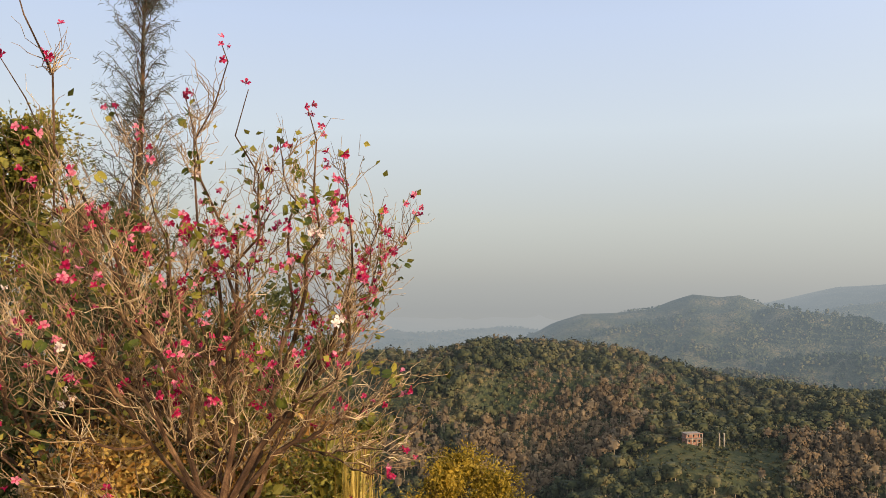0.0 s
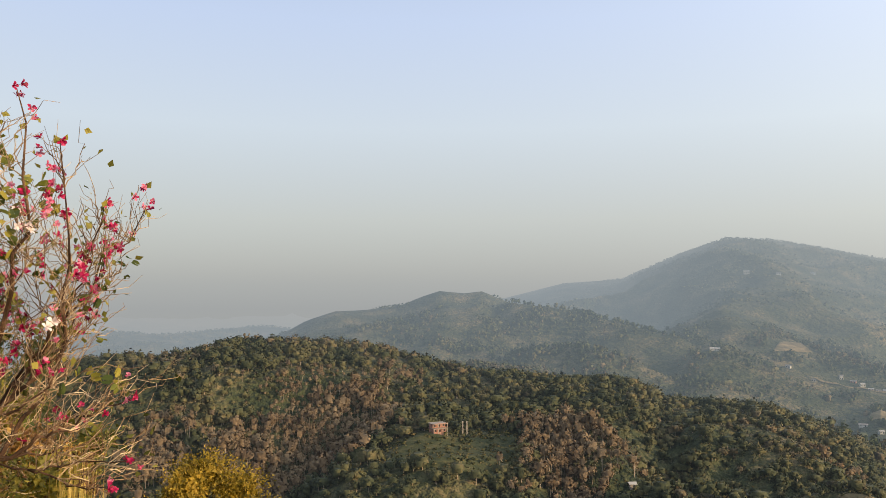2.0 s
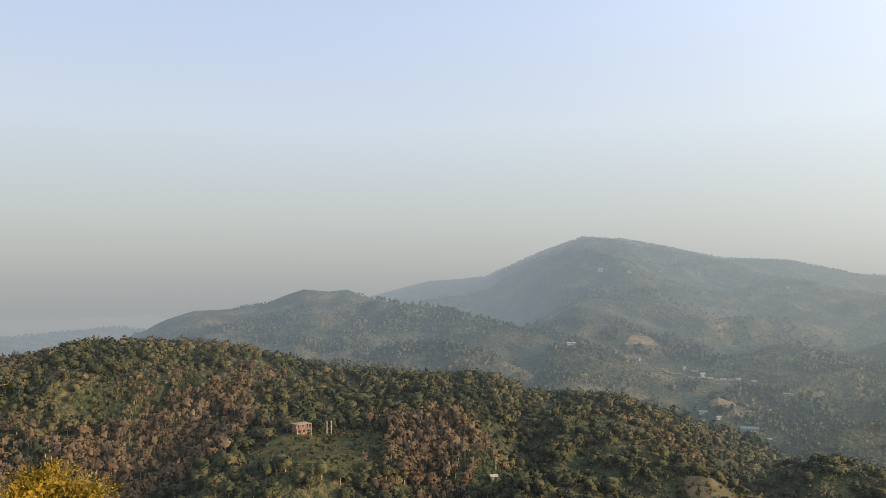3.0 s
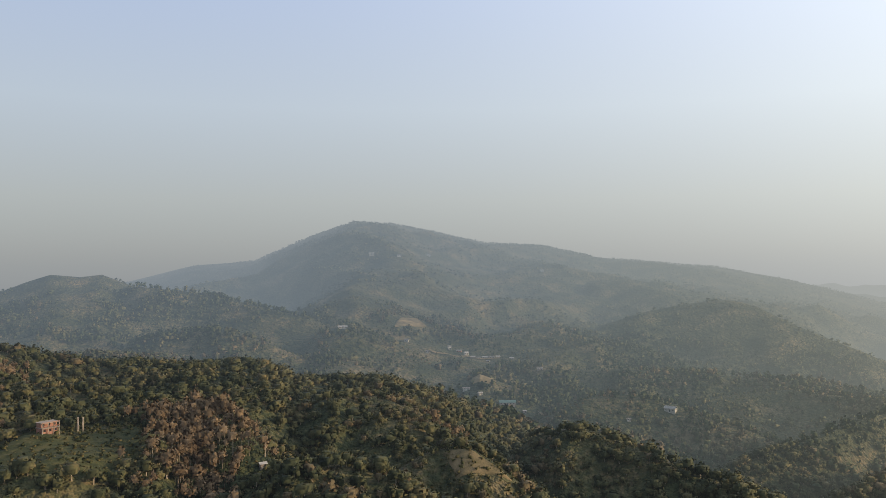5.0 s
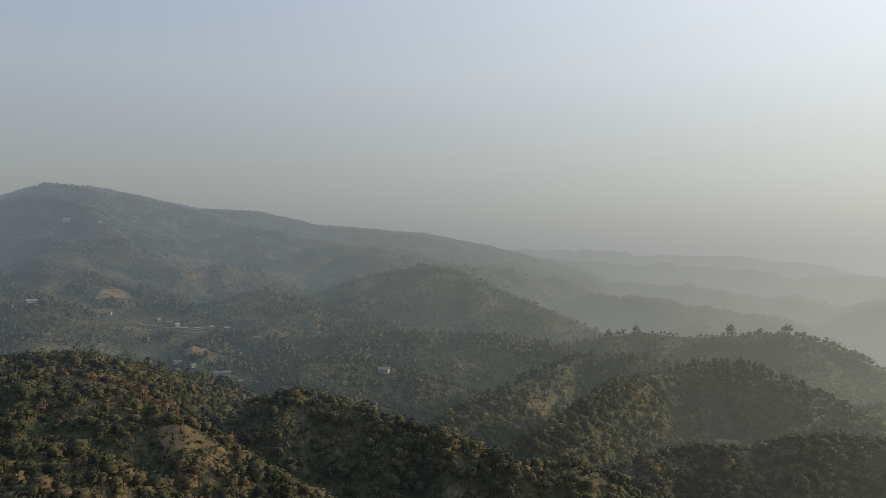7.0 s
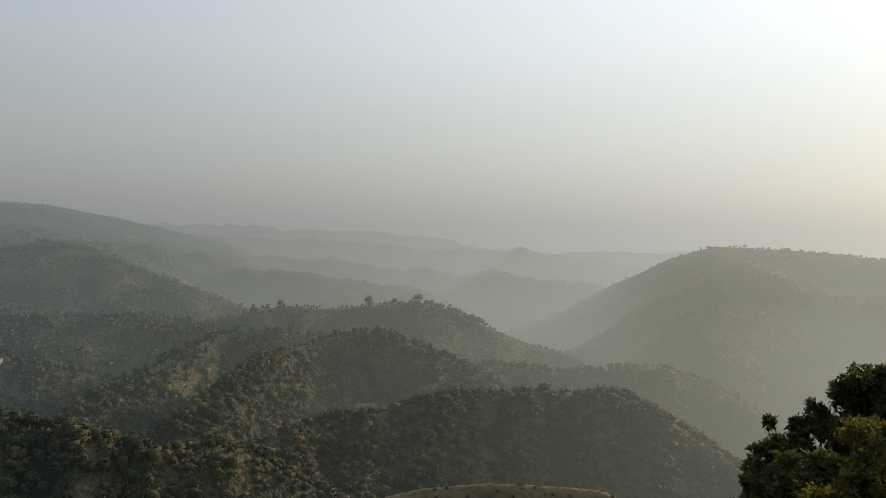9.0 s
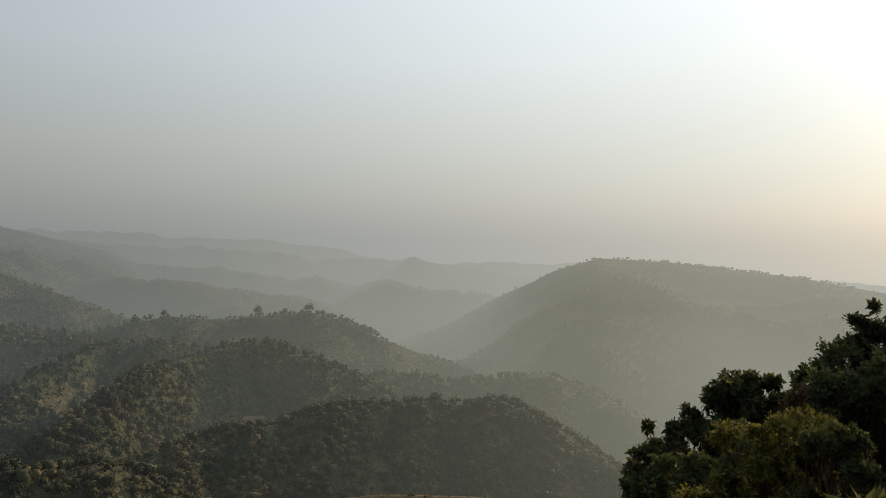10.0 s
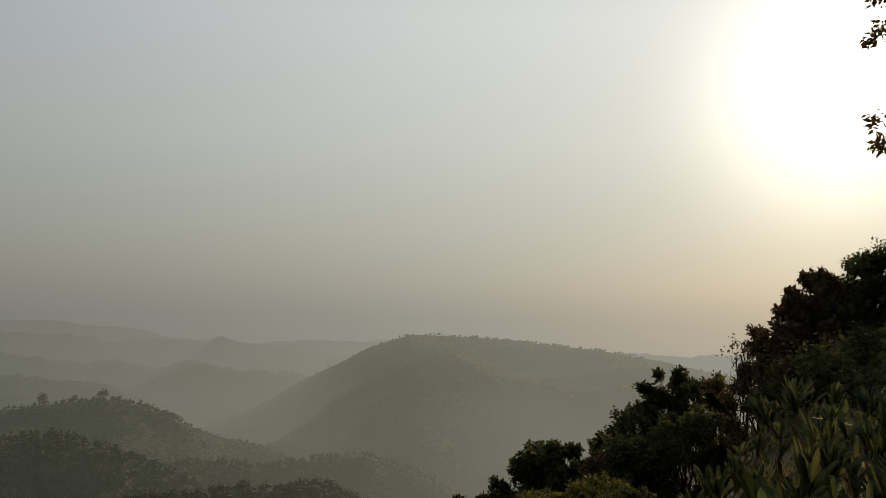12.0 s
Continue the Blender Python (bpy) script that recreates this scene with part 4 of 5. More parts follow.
def make_flowering_tree():
    rng = np.random.default_rng(11)
    x, y = bearing(-14.6, 4.6)
    tree = thing("flowering_tree", "half-bare shrubby tree with crooked pale twigs and pink orchid-like flowers", "tree", (x, y, 0), 14.6)
    # stems: where each ends, sideways and upward in metres, in the tree's own plane
    ends = [(1.12, 2.10), (0.60, 2.41), (0.41, 2.63), (0.03, 2.68), (-0.10, 3.04), (-0.33, 2.75), (-1.19, 3.24), (-1.30, 2.96), (-1.39, 2.6), (0.90, 1.02),
            (-1.45, 1.9), (0.73, 1.36), (-0.56, 2.38), (0.17, 2.28), (-0.85, 2.1), (0.74, 1.75), (-1.1, 1.4), (0.45, 1.9), (-0.3, 1.9), (-0.75, 2.65), (0.25, 2.5), (0.8, 0.75),
            (-1.2, 1.7), (-1.0, 2.3), (-0.9, 1.6), (-0.5, 1.7), (-1.35, 2.25), (-0.7, 1.95), (-1.5, 1.45), (0.1, 1.75), (0.55, 1.2), (-1.15, 1.1), (0.89, 0.72), (0.81, 0.55), (0.84, 2.03), (0.84, 1.73), (-0.45, 1.1), (0.3, 1.25), (-0.75, 1.3), (0.2, 0.85), (-1.45, 0.8), (-0.3, 1.45)]
    foot = np.array([-0.06, 0.0, -0.5])
    part("trunk", mesh_of("trunk", *tube(bent(rng, foot, (-0.04, 0, 0.32), 6, 0, 0.1), np.linspace(0.075, 0.062, 6), 8), BARK), tree)
    tips, stems, ripe = [], [], []
    for i, (u, z) in enumerate(ends):
        back = rng.uniform(-0.45, 0.6)
        if i < 9 or i > 36:
            start = np.array([-0.05 + rng.uniform(-0.06, 0.06), rng.uniform(-0.05, 0.05), rng.uniform(0.12, 0.34)])
            thick = rng.uniform(0.014, 0.023)
        else:
            # later branches fork off the stem that passes nearest to their way
            goal = np.array([u * 0.45, 0.0, 0.35 + 0.35 * z])
            stem = min(stems, key=lambda q: np.linalg.norm(q[3:8] - goal, axis=1).min())
            start = stem[3 + int(np.argmin(np.linalg.norm(stem[3:8] - goal, axis=1)))]
            thick = rng.uniform(0.006, 0.012)
        line = kinked(rng, bent(rng, start, (u, back, z), 13, -0.05 * np.sign(abs(u) - 0.3), 0.30), 0.16)
        stems.append(line)
        branch = part("branch", mesh_of("branch", *tube(line, np.linspace(thick, 0.0026, 13), 6), BARK), tree)
        twigs = []
        reach = np.linalg.norm(line[-1] - line[0])
        tips.append((line[-1], line[-1] - line[-2]))
        ripe.append(len(tips) - 1)
        for _ in range(int(9 + reach * 8)):
            k = rng.integers(3, 12 if z < 2.5 else 11)
            d = unit(line[min(k + 1, 12)] - line[k]) * 0.6 + np.array([rng.normal() * 0.55, rng.normal() * 0.5, rng.uniform(0.1, 0.8)])
            l = rng.uniform(0.18, 0.72) * (1.15 - 0.75 * k / 12) * (1.0 if z < 2.5 else 0.6)
            b = kinked(rng, bent(rng, line[k], line[k] + unit(d) * l, 7, rng.uniform(-0.1, 0.05), 0.30), 0.22)
            twigs.append(tube(b, np.linspace(0.0040, 0.0015, 7), 3))
            tips.append((b[-1], b[-1] - b[-2]))
            for _ in range(rng.integers(1, 5)):
                j = rng.integers(2, 6)
                d2 = unit(b[j + 1] - b[j]) + np.array([rng.normal() * 0.6, rng.normal() * 0.5, rng.uniform(-0.1, 0.6)])
                b2 = kinked(rng, bent(rng, b[j], b[j] + unit(d2) * rng.uniform(0.08, 0.30), 5, 0, 0.35), 0.25)
                twigs.append(tube(b2, np.linspace(0.0028, 0.0012, 5), 3))
                tips.append((b2[-1], b2[-1] - b2[-2]))
        part("twig_spray", mesh_of("twig_spray", *joined(twigs), TWIG), branch, "spray of thin pale crooked twigs")
    pinks = [petal_flower(k, PETAL) for k in range(5)]
    whites = [petal_flower(20 + k, WHITE_PETAL) for k in range(2)]
    leaf = cleft_leaf()
    at = np.array([p for p, _ in tips])
    bloom = 0.25 + np.exp(-((at[:, 0] - 0.25) / 0.7) ** 2 - ((at[:, 2] - 1.85) / 0.55) ** 2)
    bloom += 0.5 * np.exp(-((at[:, 0] + 0.9) / 0.8) ** 2 - ((at[:, 2] - 1.1) / 0.6) ** 2)
    bloom[ripe] = 30
    order = np.argsort(rng.random(len(tips)) / bloom)
    clusters = leafs = 0
    for k in order:
        p, d = tips[k]
        if p[2] < 0.35:
            continue
        if clusters < 270:
            clusters += 1
            white = rng.random() < 0.035
            for _ in range(rng.choice([1, 2, 2, 3, 4])):
                ob = part("flower", (whites if white else pinks)[rng.integers(0, 2 if white else 5)], tree, "white flower" if white else "")
                face = unit(np.array([0.4, -0.8, 0.3]) + rng.normal(size=3) * 0.9)
                m = Vector(face).to_track_quat("Z", "Y").to_matrix().to_4x4()
                q = rng.uniform(0.020, 0.034)
                ob.matrix_local = Matrix.Translation(p + rng.normal(size=3) * 0.028) @ m @ Matrix.Diagonal((q, q, q * 1.2, 1))
        elif rng.random() < 0.2 and leafs < 298:
            for _ in range(rng.choice([1, 2, 3, 4, 5])):
                leafs += 1
                ob = part("leaf", leaf, tree)
                m = Vector(unit(rng.normal(size=3) + np.array([0.1, -0.35, 0.45]))).to_track_quat("Z", "Y").to_matrix().to_4x4() @ pose(0, 0, 0, 0, 0, rng.uniform(0, 360))
                q = rng.uniform(0.034, 0.070)
                ob.matrix_local = Matrix.Translation(p + rng.normal(size=3) * 0.035) @ m @ Matrix.Diagonal((q * rng.uniform(0.6, 1), q, q, 1))
    low = at[(at[:, 2] < 2.6) & (at[:, 2] > 0.2)]
    spots = low[rng.integers(0, len(low), 900)] + rng.normal(size=(900, 3)) * 0.04
    part("leaves", mesh_of("leaves", *leaves(rng, spots, rng.normal(size=(900, 3)) + np.array([0, 0, 0.3]), 0.045, 1.3), OLIVE_LEAF), tree, "small yellow-green leaves among the twigs", "stuff")


make_flowering_tree()


# ---- what stands round and behind the flowering tree ----
def make_casuarina():
    rng = np.random.default_rng(3)
    x, y, z = ground_at(-21.6, 20)
    tree = thing("casuarina_tree", "tall wispy grey-green needle-leaved tree behind the flowering tree", "tree", (x, y, z))
    top = 10.2 - z
    line = bent(rng, (0, 0, -0.3), (0.1, 0, top), 14, 0, 0.03)
    part("trunk", mesh_of("trunk", *tube(line, np.linspace(0.13, 0.012, 14), 7), BARK), tree)
    for i in range(240):
        h = rng.uniform(0.28, 0.985)
        k = h * 13
        s = line[int(k)] * (1 - k % 1) + line[min(13, int(k) + 1)] * (k % 1)
        t = rng.uniform(0, 2 * np.pi)
        l = (1.15 * (1.05 - h) + 0.42) * rng.uniform(0.4, 1.3)
        e = s + np.array([np.cos(t) * l, np.sin(t) * l, l * rng.uniform(0.5, 1.5)])
        b = bent(rng, s, e, 7, 0.08, 0.3)
        limb = part("limb", mesh_of("limb", *tube(b, np.linspace(0.014, 0.004, 7), 3), BARK), tree)
        needles = []
        for _ in range(34):
            j = rng.integers(1, 7)
            p = b[j] + rng.normal(size=3) * 0.03
            d = unit(np.array([np.cos(t), np.sin(t), 0.3]) + rng.normal(size=3) * 1.0)
            q = p + d * rng.uniform(0.08, 0.28)
            q[2] -= 0.04
            w = unit(np.cross(d, rng.normal(size=3))) * rng.uniform(0.0028, 0.0065)
            m = (p + q) / 2 + rng.normal(size=3) * 0.03
            needles.append((np.array([p - w, p + w, m + w * 1.6, m - w * 1.6]), np.array([[0, 1, 2, 3]])))
            needles.append((np.array([m - w * 1.6, m + w * 1.6, q + w * 0.5, q - w * 0.5]), np.array([[0, 1, 2, 3]])))
        part("needle_tuft", mesh_of("needle_tuft", *joined(needles), NEEDLE), limb, "wispy grey-green needles", "stuff")


make_casuarina()


def ball(rng, n, spread, low, high, r0, r1):
    return [(rng.uniform(-1.5, 1.5) * spread, rng.uniform(-1.5, 1.5) * spread, rng.uniform(low, high), rng.uniform(r0, r1)) for _ in range(n)]


def make_left_bank():
    rng = np.random.default_rng(21)
    for a, r, tall, wide, n, mat, label in (
        (-30.2, 13, 5.2, 0.95, 5600, OLIVE_LEAF, "olive-green broad-leaved tree at the edge of the bank"),
        (-23.5, 16, 4.3, 1.0, 4600, DARK_LEAF, "dark green bushy tree behind the flowering tree"),
        (-37.0, 11, 4.4, 1.1, 2600, OLIVE_LEAF, "olive-green tree beside the bank"),
        (-25.8, 6.3, 2.0, 0.7, 700, DARK_LEAF, "thin dark-stemmed tree behind the flowering tree")):
        at = ground_at(a, r)
        leafy(rng, "small_tree", label, "tree", at, ball(rng, 9, wide * 0.6, tall * 0.5, tall, 0.4, 0.7), int(n * 1.8), 0.07, BARK, mat, 0.07 if tall > 3 else 0.03, core=0.75 if tall > 3 else 0)
    for a, r, tall, mat, label in (
        (-36, 6.4, 1.2, OLIVE_LEAF, "green and brown bush with dry twigs"), (-23.5, 7.4, 1.9, DARK_LEAF, "dark green bush with dry twigs"),
        (-21, 6.6, 1.8, DEAD, "half-dead brown bush under the flowering tree"), (-15.5, 6.9, 1.6, OLIVE_LEAF, "green and brown bush with dry twigs"),
        (-10.5, 7.2, 2.0, DEAD, "half-dead brown bush under the flowering tree"), (-24, 8.6, 2.6, DARK_LEAF, "dark green bush behind the flowering tree"),
        (-17.5, 8.8, 2.5, DARK_LEAF, "dark green bush with dry twigs"), (-30.5, 10.5, 3.2, DARK_LEAF, "dark green bush on the bank"),
        (-12.0, 5.6, 1.3, OLIVE_LEAF, "low green and brown bush with dry twigs"), 
        (-10.2, 6.6, 1.7, OLIVE_LEAF, "green and brown bush with dry twigs"),
        (-24.0, 5.9, 1.2, ORANGE_LEAF, "rust-orange dry bush under the flowering tree"),
        (-18.5, 5.7, 1.1, ORANGE_LEAF, "rust-orange dry bush under the flowering tree"), (-12.8, 6.3, 1.2, ORANGE_LEAF, "rust-orange dry bush under the flowering tree"),
        (-30.0, 7.2, 2.4, DARK_LEAF, "dark green bush with dry twigs"), (-20.0, 7.6, 2.3, DARK_LEAF, "dark green bush with dry twigs"),
        (-34.5, 7.6, 2.9, DARK_LEAF, "dark green bush on the bank"), (-10.4, 5.4, 1.3, ORANGE_LEAF, "rust-orange dry bush beside the reed grass"),
        (-16.5, 5.1, 0.9, OLIVE_LEAF, "low green bush with dry twigs"), (-28.0, 9.2, 3.0, DARK_LEAF, "dark green bush behind the flowering tree"), (-20.5, 9.4, 2.9, DARK_LEAF, "dark green bush behind the flowering tree"),
        (-14.0, 8.2, 2.4, DARK_LEAF, "dark green bush behind the flowering tree"), (-11.5, 9.5, 2.6, DARK_LEAF, "dark green bush behind the flowering tree"), (-32.5, 9.0, 3.2, DARK_LEAF, "dark green bush on the bank")):
        at = ground_at(a, r)
        leafy(rng, "dry_bush", label, "bush", at, ball(rng, 8, 0.42, tall * 0.35, tall * 0.95, 0.22, 0.40), 3200, 0.040, TWIG, mat, 0.012, bare=12, group="bushes on the bank", core=0.7 if mat == DARK_LEAF else 0.5)
    # the yellow bush that shows beyond the bank
    x, y, z = ground_at(2.0, 14)
    tall = -1.35 - z
    leafy(rng, "yellow_tree", "round yellow-green leafy tree rising from the slope below", "tree", (x, y, z),
          [(-0.42, 0, tall - 0.45, 0.5), (0.40, 0.1, tall - 0.60, 0.5), (-0.1, 0.3, tall - 0.3, 0.45), (-0.75, -0.1, tall - 1.0, 0.5), (0.75, 0, tall - 1.1, 0.5), (0, -0.3, tall - 1.1, 0.6), (-0.2, 0, tall - 1.8, 0.7), (0.4, 0, tall - 2.0, 0.7)],
          17000, 0.055, BARK, GOLD_LEAF, core=0.7)
    # a tuft of tall reed grass
    x, y, z = ground_at(-6.1, 5.0)
    tuft = thing("reed_grass", "tall tuft of yellow dry reed grass beside the flowering tree", "grass", (x, y, z), kind="stuff")
    blades = []
    for _ in range(300):
        h = (0.66 - z) * rng.uniform(0.5, 1.03)
        lean = rng.normal(size=2) * (0.05 + 0.10 * (1.03 - h / (0.66 - z)))
        s = np.array([rng.normal() * 0.035, rng.normal() * 0.035, 0])
        p = bent(rng, s, s + np.array([lean[0], lean[1], h]), 6, 0, 0.04)
        w = np.array([rng.uniform(0.003, 0.007), rng.uniform(-0.004, 0.004), 0])
        v = np.concatenate([p - w * np.array([[1], [1], [1], [0.9], [0.6], [0.1]]), p + w * np.array([[1], [1], [1], [0.9], [0.6], [0.1]])])
        blades.append((v, np.array([(k, k + 1, k + 7, k + 6) for k in range(5)])))
    part("blades", mesh_of("blades", *joined(blades), REED), tuft, kind="stuff")


make_left_bank()


SOIL = material("dry_orange_soil", [(0.13, 0.065, 0.022), (0.26, 0.135, 0.045), (0.38, 0.22, 0.080)], 1.3, 0.5, 0.0, 0.95, bump=0.03, bump_scale=14)


def make_bank():
    """The dry earth bank that carries the flowering tree, a rough skin over the hilltop."""
    az, rad = np.radians(np.linspace(-178, -5, 220)), np.geomspace(0.12, 15, 110)
    A, R = np.meshgrid(az, rad, indexing="ij")
    X, Y = R * np.sin(A), R * np.cos(A)
    rim = np.minimum(np.minimum(A - az[0], az[-1] - A) * 8, 15 - R)
    Z = height(X, Y) + 0.05 * rumple(X, Y, 0.5, 91) + 0.10 * rumple(X, Y, 1.4, 92) + 0.09 - 0.5 * (1 - steps(rim, 0, 0.5))
    n, m = A.shape
    i, j = np.meshgrid(np.arange(n - 1), np.arange(m - 1), indexing="ij")
    f = np.stack([i * m + j, i * m + j + 1, (i + 1) * m + j + 1, (i + 1) * m + j], -1).reshape(-1, 4)
    tagged(new("earth_bank", mesh_of("earth_bank", np.stack([X, Y, Z], -1).reshape(-1, 3), f, SOIL, True)), "dry orange earth bank under the flowering tree", "ground", kind="structure")


make_bank()


def make_dry_grass():
    rng = np.random.default_rng(8)
    n = 17000
    a, r = np.where(rng.random(n) < 0.93, np.where(rng.random(n) < 0.3, rng.uniform(-36, -22, n), rng.uniform(-45, -4, n)), rng.uniform(112, 150, n)), rng.uniform(2.2, 11, n)
    x, y = r * np.sin(np.radians(a)), r * np.cos(np.radians(a))
    p = np.stack([x, y, height(x, y) - 0.02], -1)
    up = np.stack([rng.normal(size=n) * 0.35, rng.normal(size=n) * 0.35, np.ones(n)], -1)
    v, f = leaves(rng, p + np.array([0, 0, 0.05]) * (a < 0)[:, None], up, 0.32, 0.05)
    tagged(new("dry_grass", mesh_of("dry_grass", v, f, DRY)), "dry orange-brown grass on the bank", "grass", kind="stuff")


make_dry_grass()


def make_undergrowth():
    """Low dark weeds that cover the sunward slope between the bushes."""
    rng = np.random.default_rng(19)
    n = 15000
    a, r = rng.uniform(108, 152, n), np.sqrt(rng.uniform(9, 30 ** 2, n))
    x, y = r * np.sin(np.radians(a)), r * np.cos(np.radians(a))
    p = np.stack([x, y, height(x, y) + rng.uniform(-0.02, 0.16, n)], -1)
    v, f = leaves(rng, p, rng.normal(size=(n, 3)) * 0.7 + np.array([0, 0, 0.6]), 0.17, 0.8)
    tagged(new("undergrowth", mesh_of("undergrowth", v, f, DARK_LEAF)), "low dark weeds covering the backlit slope", "weeds", kind="stuff")


make_undergrowth()


# ---- the dark slope towards the sun ----
def make_sunward_slope():
    rng = np.random.default_rng(33)
    rows = [  # bearing, distance, degrees up to the top, spread, clumps, leaves, foliage, label
        (118.1, 22, -9.6, 0.62, 12, 5200, DARK_LEAF, "dark round bushy tree low on the slope"),
        (119.9, 22, -9.7, 0.45, 8, 2600, DARK_LEAF, "dark round bushy tree low on the slope"),
        (115.4, 21, -12.0, 0.48, 7, 1900, DARK_LEAF, "small dark bush low on the slope"),
        (113.6, 20, -14.4, 0.45, 7, 2000, DARK_LEAF, "small dark bush low on the slope"),
        (111.8, 19, -17.2, 0.45, 7, 2000, DARK_LEAF, "small dark bush low on the slope"),
        (116.0, 17, -15.0, 0.6, 8, 3000, DARK_LEAF, "dark green bush low on the slope"),
        (119.5, 17, -13.0, 0.6, 8, 3000, DARK_LEAF, "dark green bush low on the slope"),
        (122.4, 21, -10.0, 0.22, 4, 420, RUST_LEAF, "thin half-bare shrub on the slope"),
        (123.9, 24, -8.0, 0.60, 10, 3400, DARK_LEAF, "dark bushy tree on the slope, backlit"),
        (125.6, 25, -6.6, 0.75, 11, 4200, DARK_LEAF, "dark bushy tree on the slope, backlit"),
        (124.6, 22, -8.8, 0.75, 11, 4200, DARK_LEAF, "dark bushy tree on the slope, backlit"),
        (127.8, 26, -4.1, 0.62, 12, 4600, DARK_LEAF, "dark round-crowned tree on the slope, backlit"),
        (129.5, 27, -4.8, 0.55, 9, 2800, DARK_LEAF, "dark bushy tree on the slope, backlit"),
        (127.0, 22, -7.4, 0.9, 11, 4200, DARK_LEAF, "dark bushy tree on the slope, backlit"),
        (130.4, 22, -6.8, 0.7, 9, 3000, DARK_LEAF, "dark bushy tree on the slope, backlit"),
        (122.6, 14, -11.5, 0.42, 9, 4400, OLIVE_LEAF, "golden-green bush catching the sun"),
        (120.6, 14, -12.6, 0.36, 7, 3000, OLIVE_LEAF, "golden-green bush catching the sun"),
        (125.0, 13, -12.0, 0.42, 8, 3600, DARK_LEAF, "dark green bush low on the slope"),
        (118.2, 13, -15.2, 0.40, 7, 2600, OLIVE_LEAF, "golden-green bush catching the sun"),
        (132.9, 23, -2.2, 0.42, 8, 1800, RUST_LEAF, "dark rusty-leaved tree on the slope, backlit"),
        (134.0, 23, -0.8, 0.50, 9, 2800, RUST_LEAF, "dark rusty-leaved tree on the slope, backlit"),
        (135.2, 24, 0.8, 0.52, 10, 3400, RUST_LEAF, "dark rusty-leaved tree on the slope, backlit"),
        (136.4, 25, 2.5, 0.52, 11, 3800, RUST_LEAF, "tall dark rusty-leaved tree on the slope, backlit"),
        (138.3, 25, 2.2, 0.75, 12, 5000, DARK_LEAF, "tall dark tree on the slope, backlit"),
        (140.4, 25, 3.9, 0.85, 13, 5600, DARK_LEAF, "tall dark tree on the slope, backlit"),
        (144.0, 24, 4.9, 1.0, 13, 5600, DARK_LEAF, "tall dark tree on the slope, backlit"),
        (149.5, 22, 8.0, 1.2, 12, 5000, DARK_LEAF, "tall dark tree on the slope, backlit"),
        (154.0, 21, 10.5, 1.3, 10, 4000, DARK_LEAF, "tall dark tree on the slope, backlit"),
        (134.6, 20, -3.6, 0.8, 9, 3200, RUST_LEAF, "rusty brown-leaved tree on the slope"),
        (137.2, 20, -1.6, 0.9, 11, 4600, RUST_LEAF, "rusty brown-leaved tree on the slope"),
        (140.0, 19, -0.6, 1.0, 11, 4600, DARK_LEAF, "dark bushy tree above the strap-leaved plants"),
        (143.8, 18, 1.5, 1.1, 11, 4200, DARK_LEAF, "dark bushy tree above the strap-leaved plants"),
    ]
    for a, r, up, wide, k, n, mat, label in rows:
        x, y, z = ground_at(a, r)
        tall = EYE[2] + r * math.tan(radians(up)) - z
        blobs = [(rng.normal() * wide * 0.62, rng.normal() * wide * 0.62, tall - wide * abs(rng.normal()) * 0.8 - 0.4 * wide, wide * rng.uniform(0.38, 0.6)) for _ in range(k)]
        blobs += [(rng.normal() * wide * 0.85, rng.normal() * wide * 0.85, max(0.25, tall - wide * rng.uniform(1.2, 4.2)), wide * rng.uniform(0.45, 0.75)) for _ in range(3 * k // 2)]
        blobs[0] = (0, 0, tall - 0.4 * wide, 0.42 * wide)
        bush = tall < 3.2
        leafy(rng, "bush" if bush else "slope_tree", label, "bush" if bush else "tree", (x, y, z), blobs, int(n * (1.5 if r < 15 else 1.7)), 0.06 if r < 15 else 0.10, BARK, mat, 0.03 if bush else 0.08, group="trees and bushes on the sunward slope", core=0.0 if n < 500 else 0.72)
    # a nearly bare sapling against the haze
    x, y, z = ground_at(131.5, 20)
    leafy(rng, "sapling", "thin nearly bare sapling with few leaves", "tree", (x, y, z), [(rng.normal() * 0.3, rng.normal() * 0.3, 0.9 - z + rng.uniform(-0.9, 0.0), 0.30) for _ in range(7)], 200, 0.09, BARK, RUST_LEAF, 0.03)
    # the tree whose twigs hang in from above
    x, y, z = ground_at(153, 7.5)
    tips = [(140.7, 7.0, 3.62), (141.2, 7.1, 4.02), (141.0, 7.0, 2.88), (144.5, 7.2, 3.3), (143.5, 7.2, 4.0), (145, 7.3, 3.5), (147, 7.4, 4.3), (150, 7.5, 4.6), (152, 7.6, 5.0), (156, 7.6, 4.7), (149, 7.0, 3.7), (142.0, 7.0, 4.5)]
    blobs = []
    for a, r, h in tips:
        bx, by = bearing(a, r)
        blobs.append((bx - x, by - y, h - z, 0.17 if a < 142 else 0.25))
    leafy(rng, "overhanging_tree", "tree with small leaves whose twigs hang into the sun", "tree", (x, y, z), blobs, 3400, 0.055, BARK, RUST_LEAF, 0.09, 0.3)


make_sunward_slope()


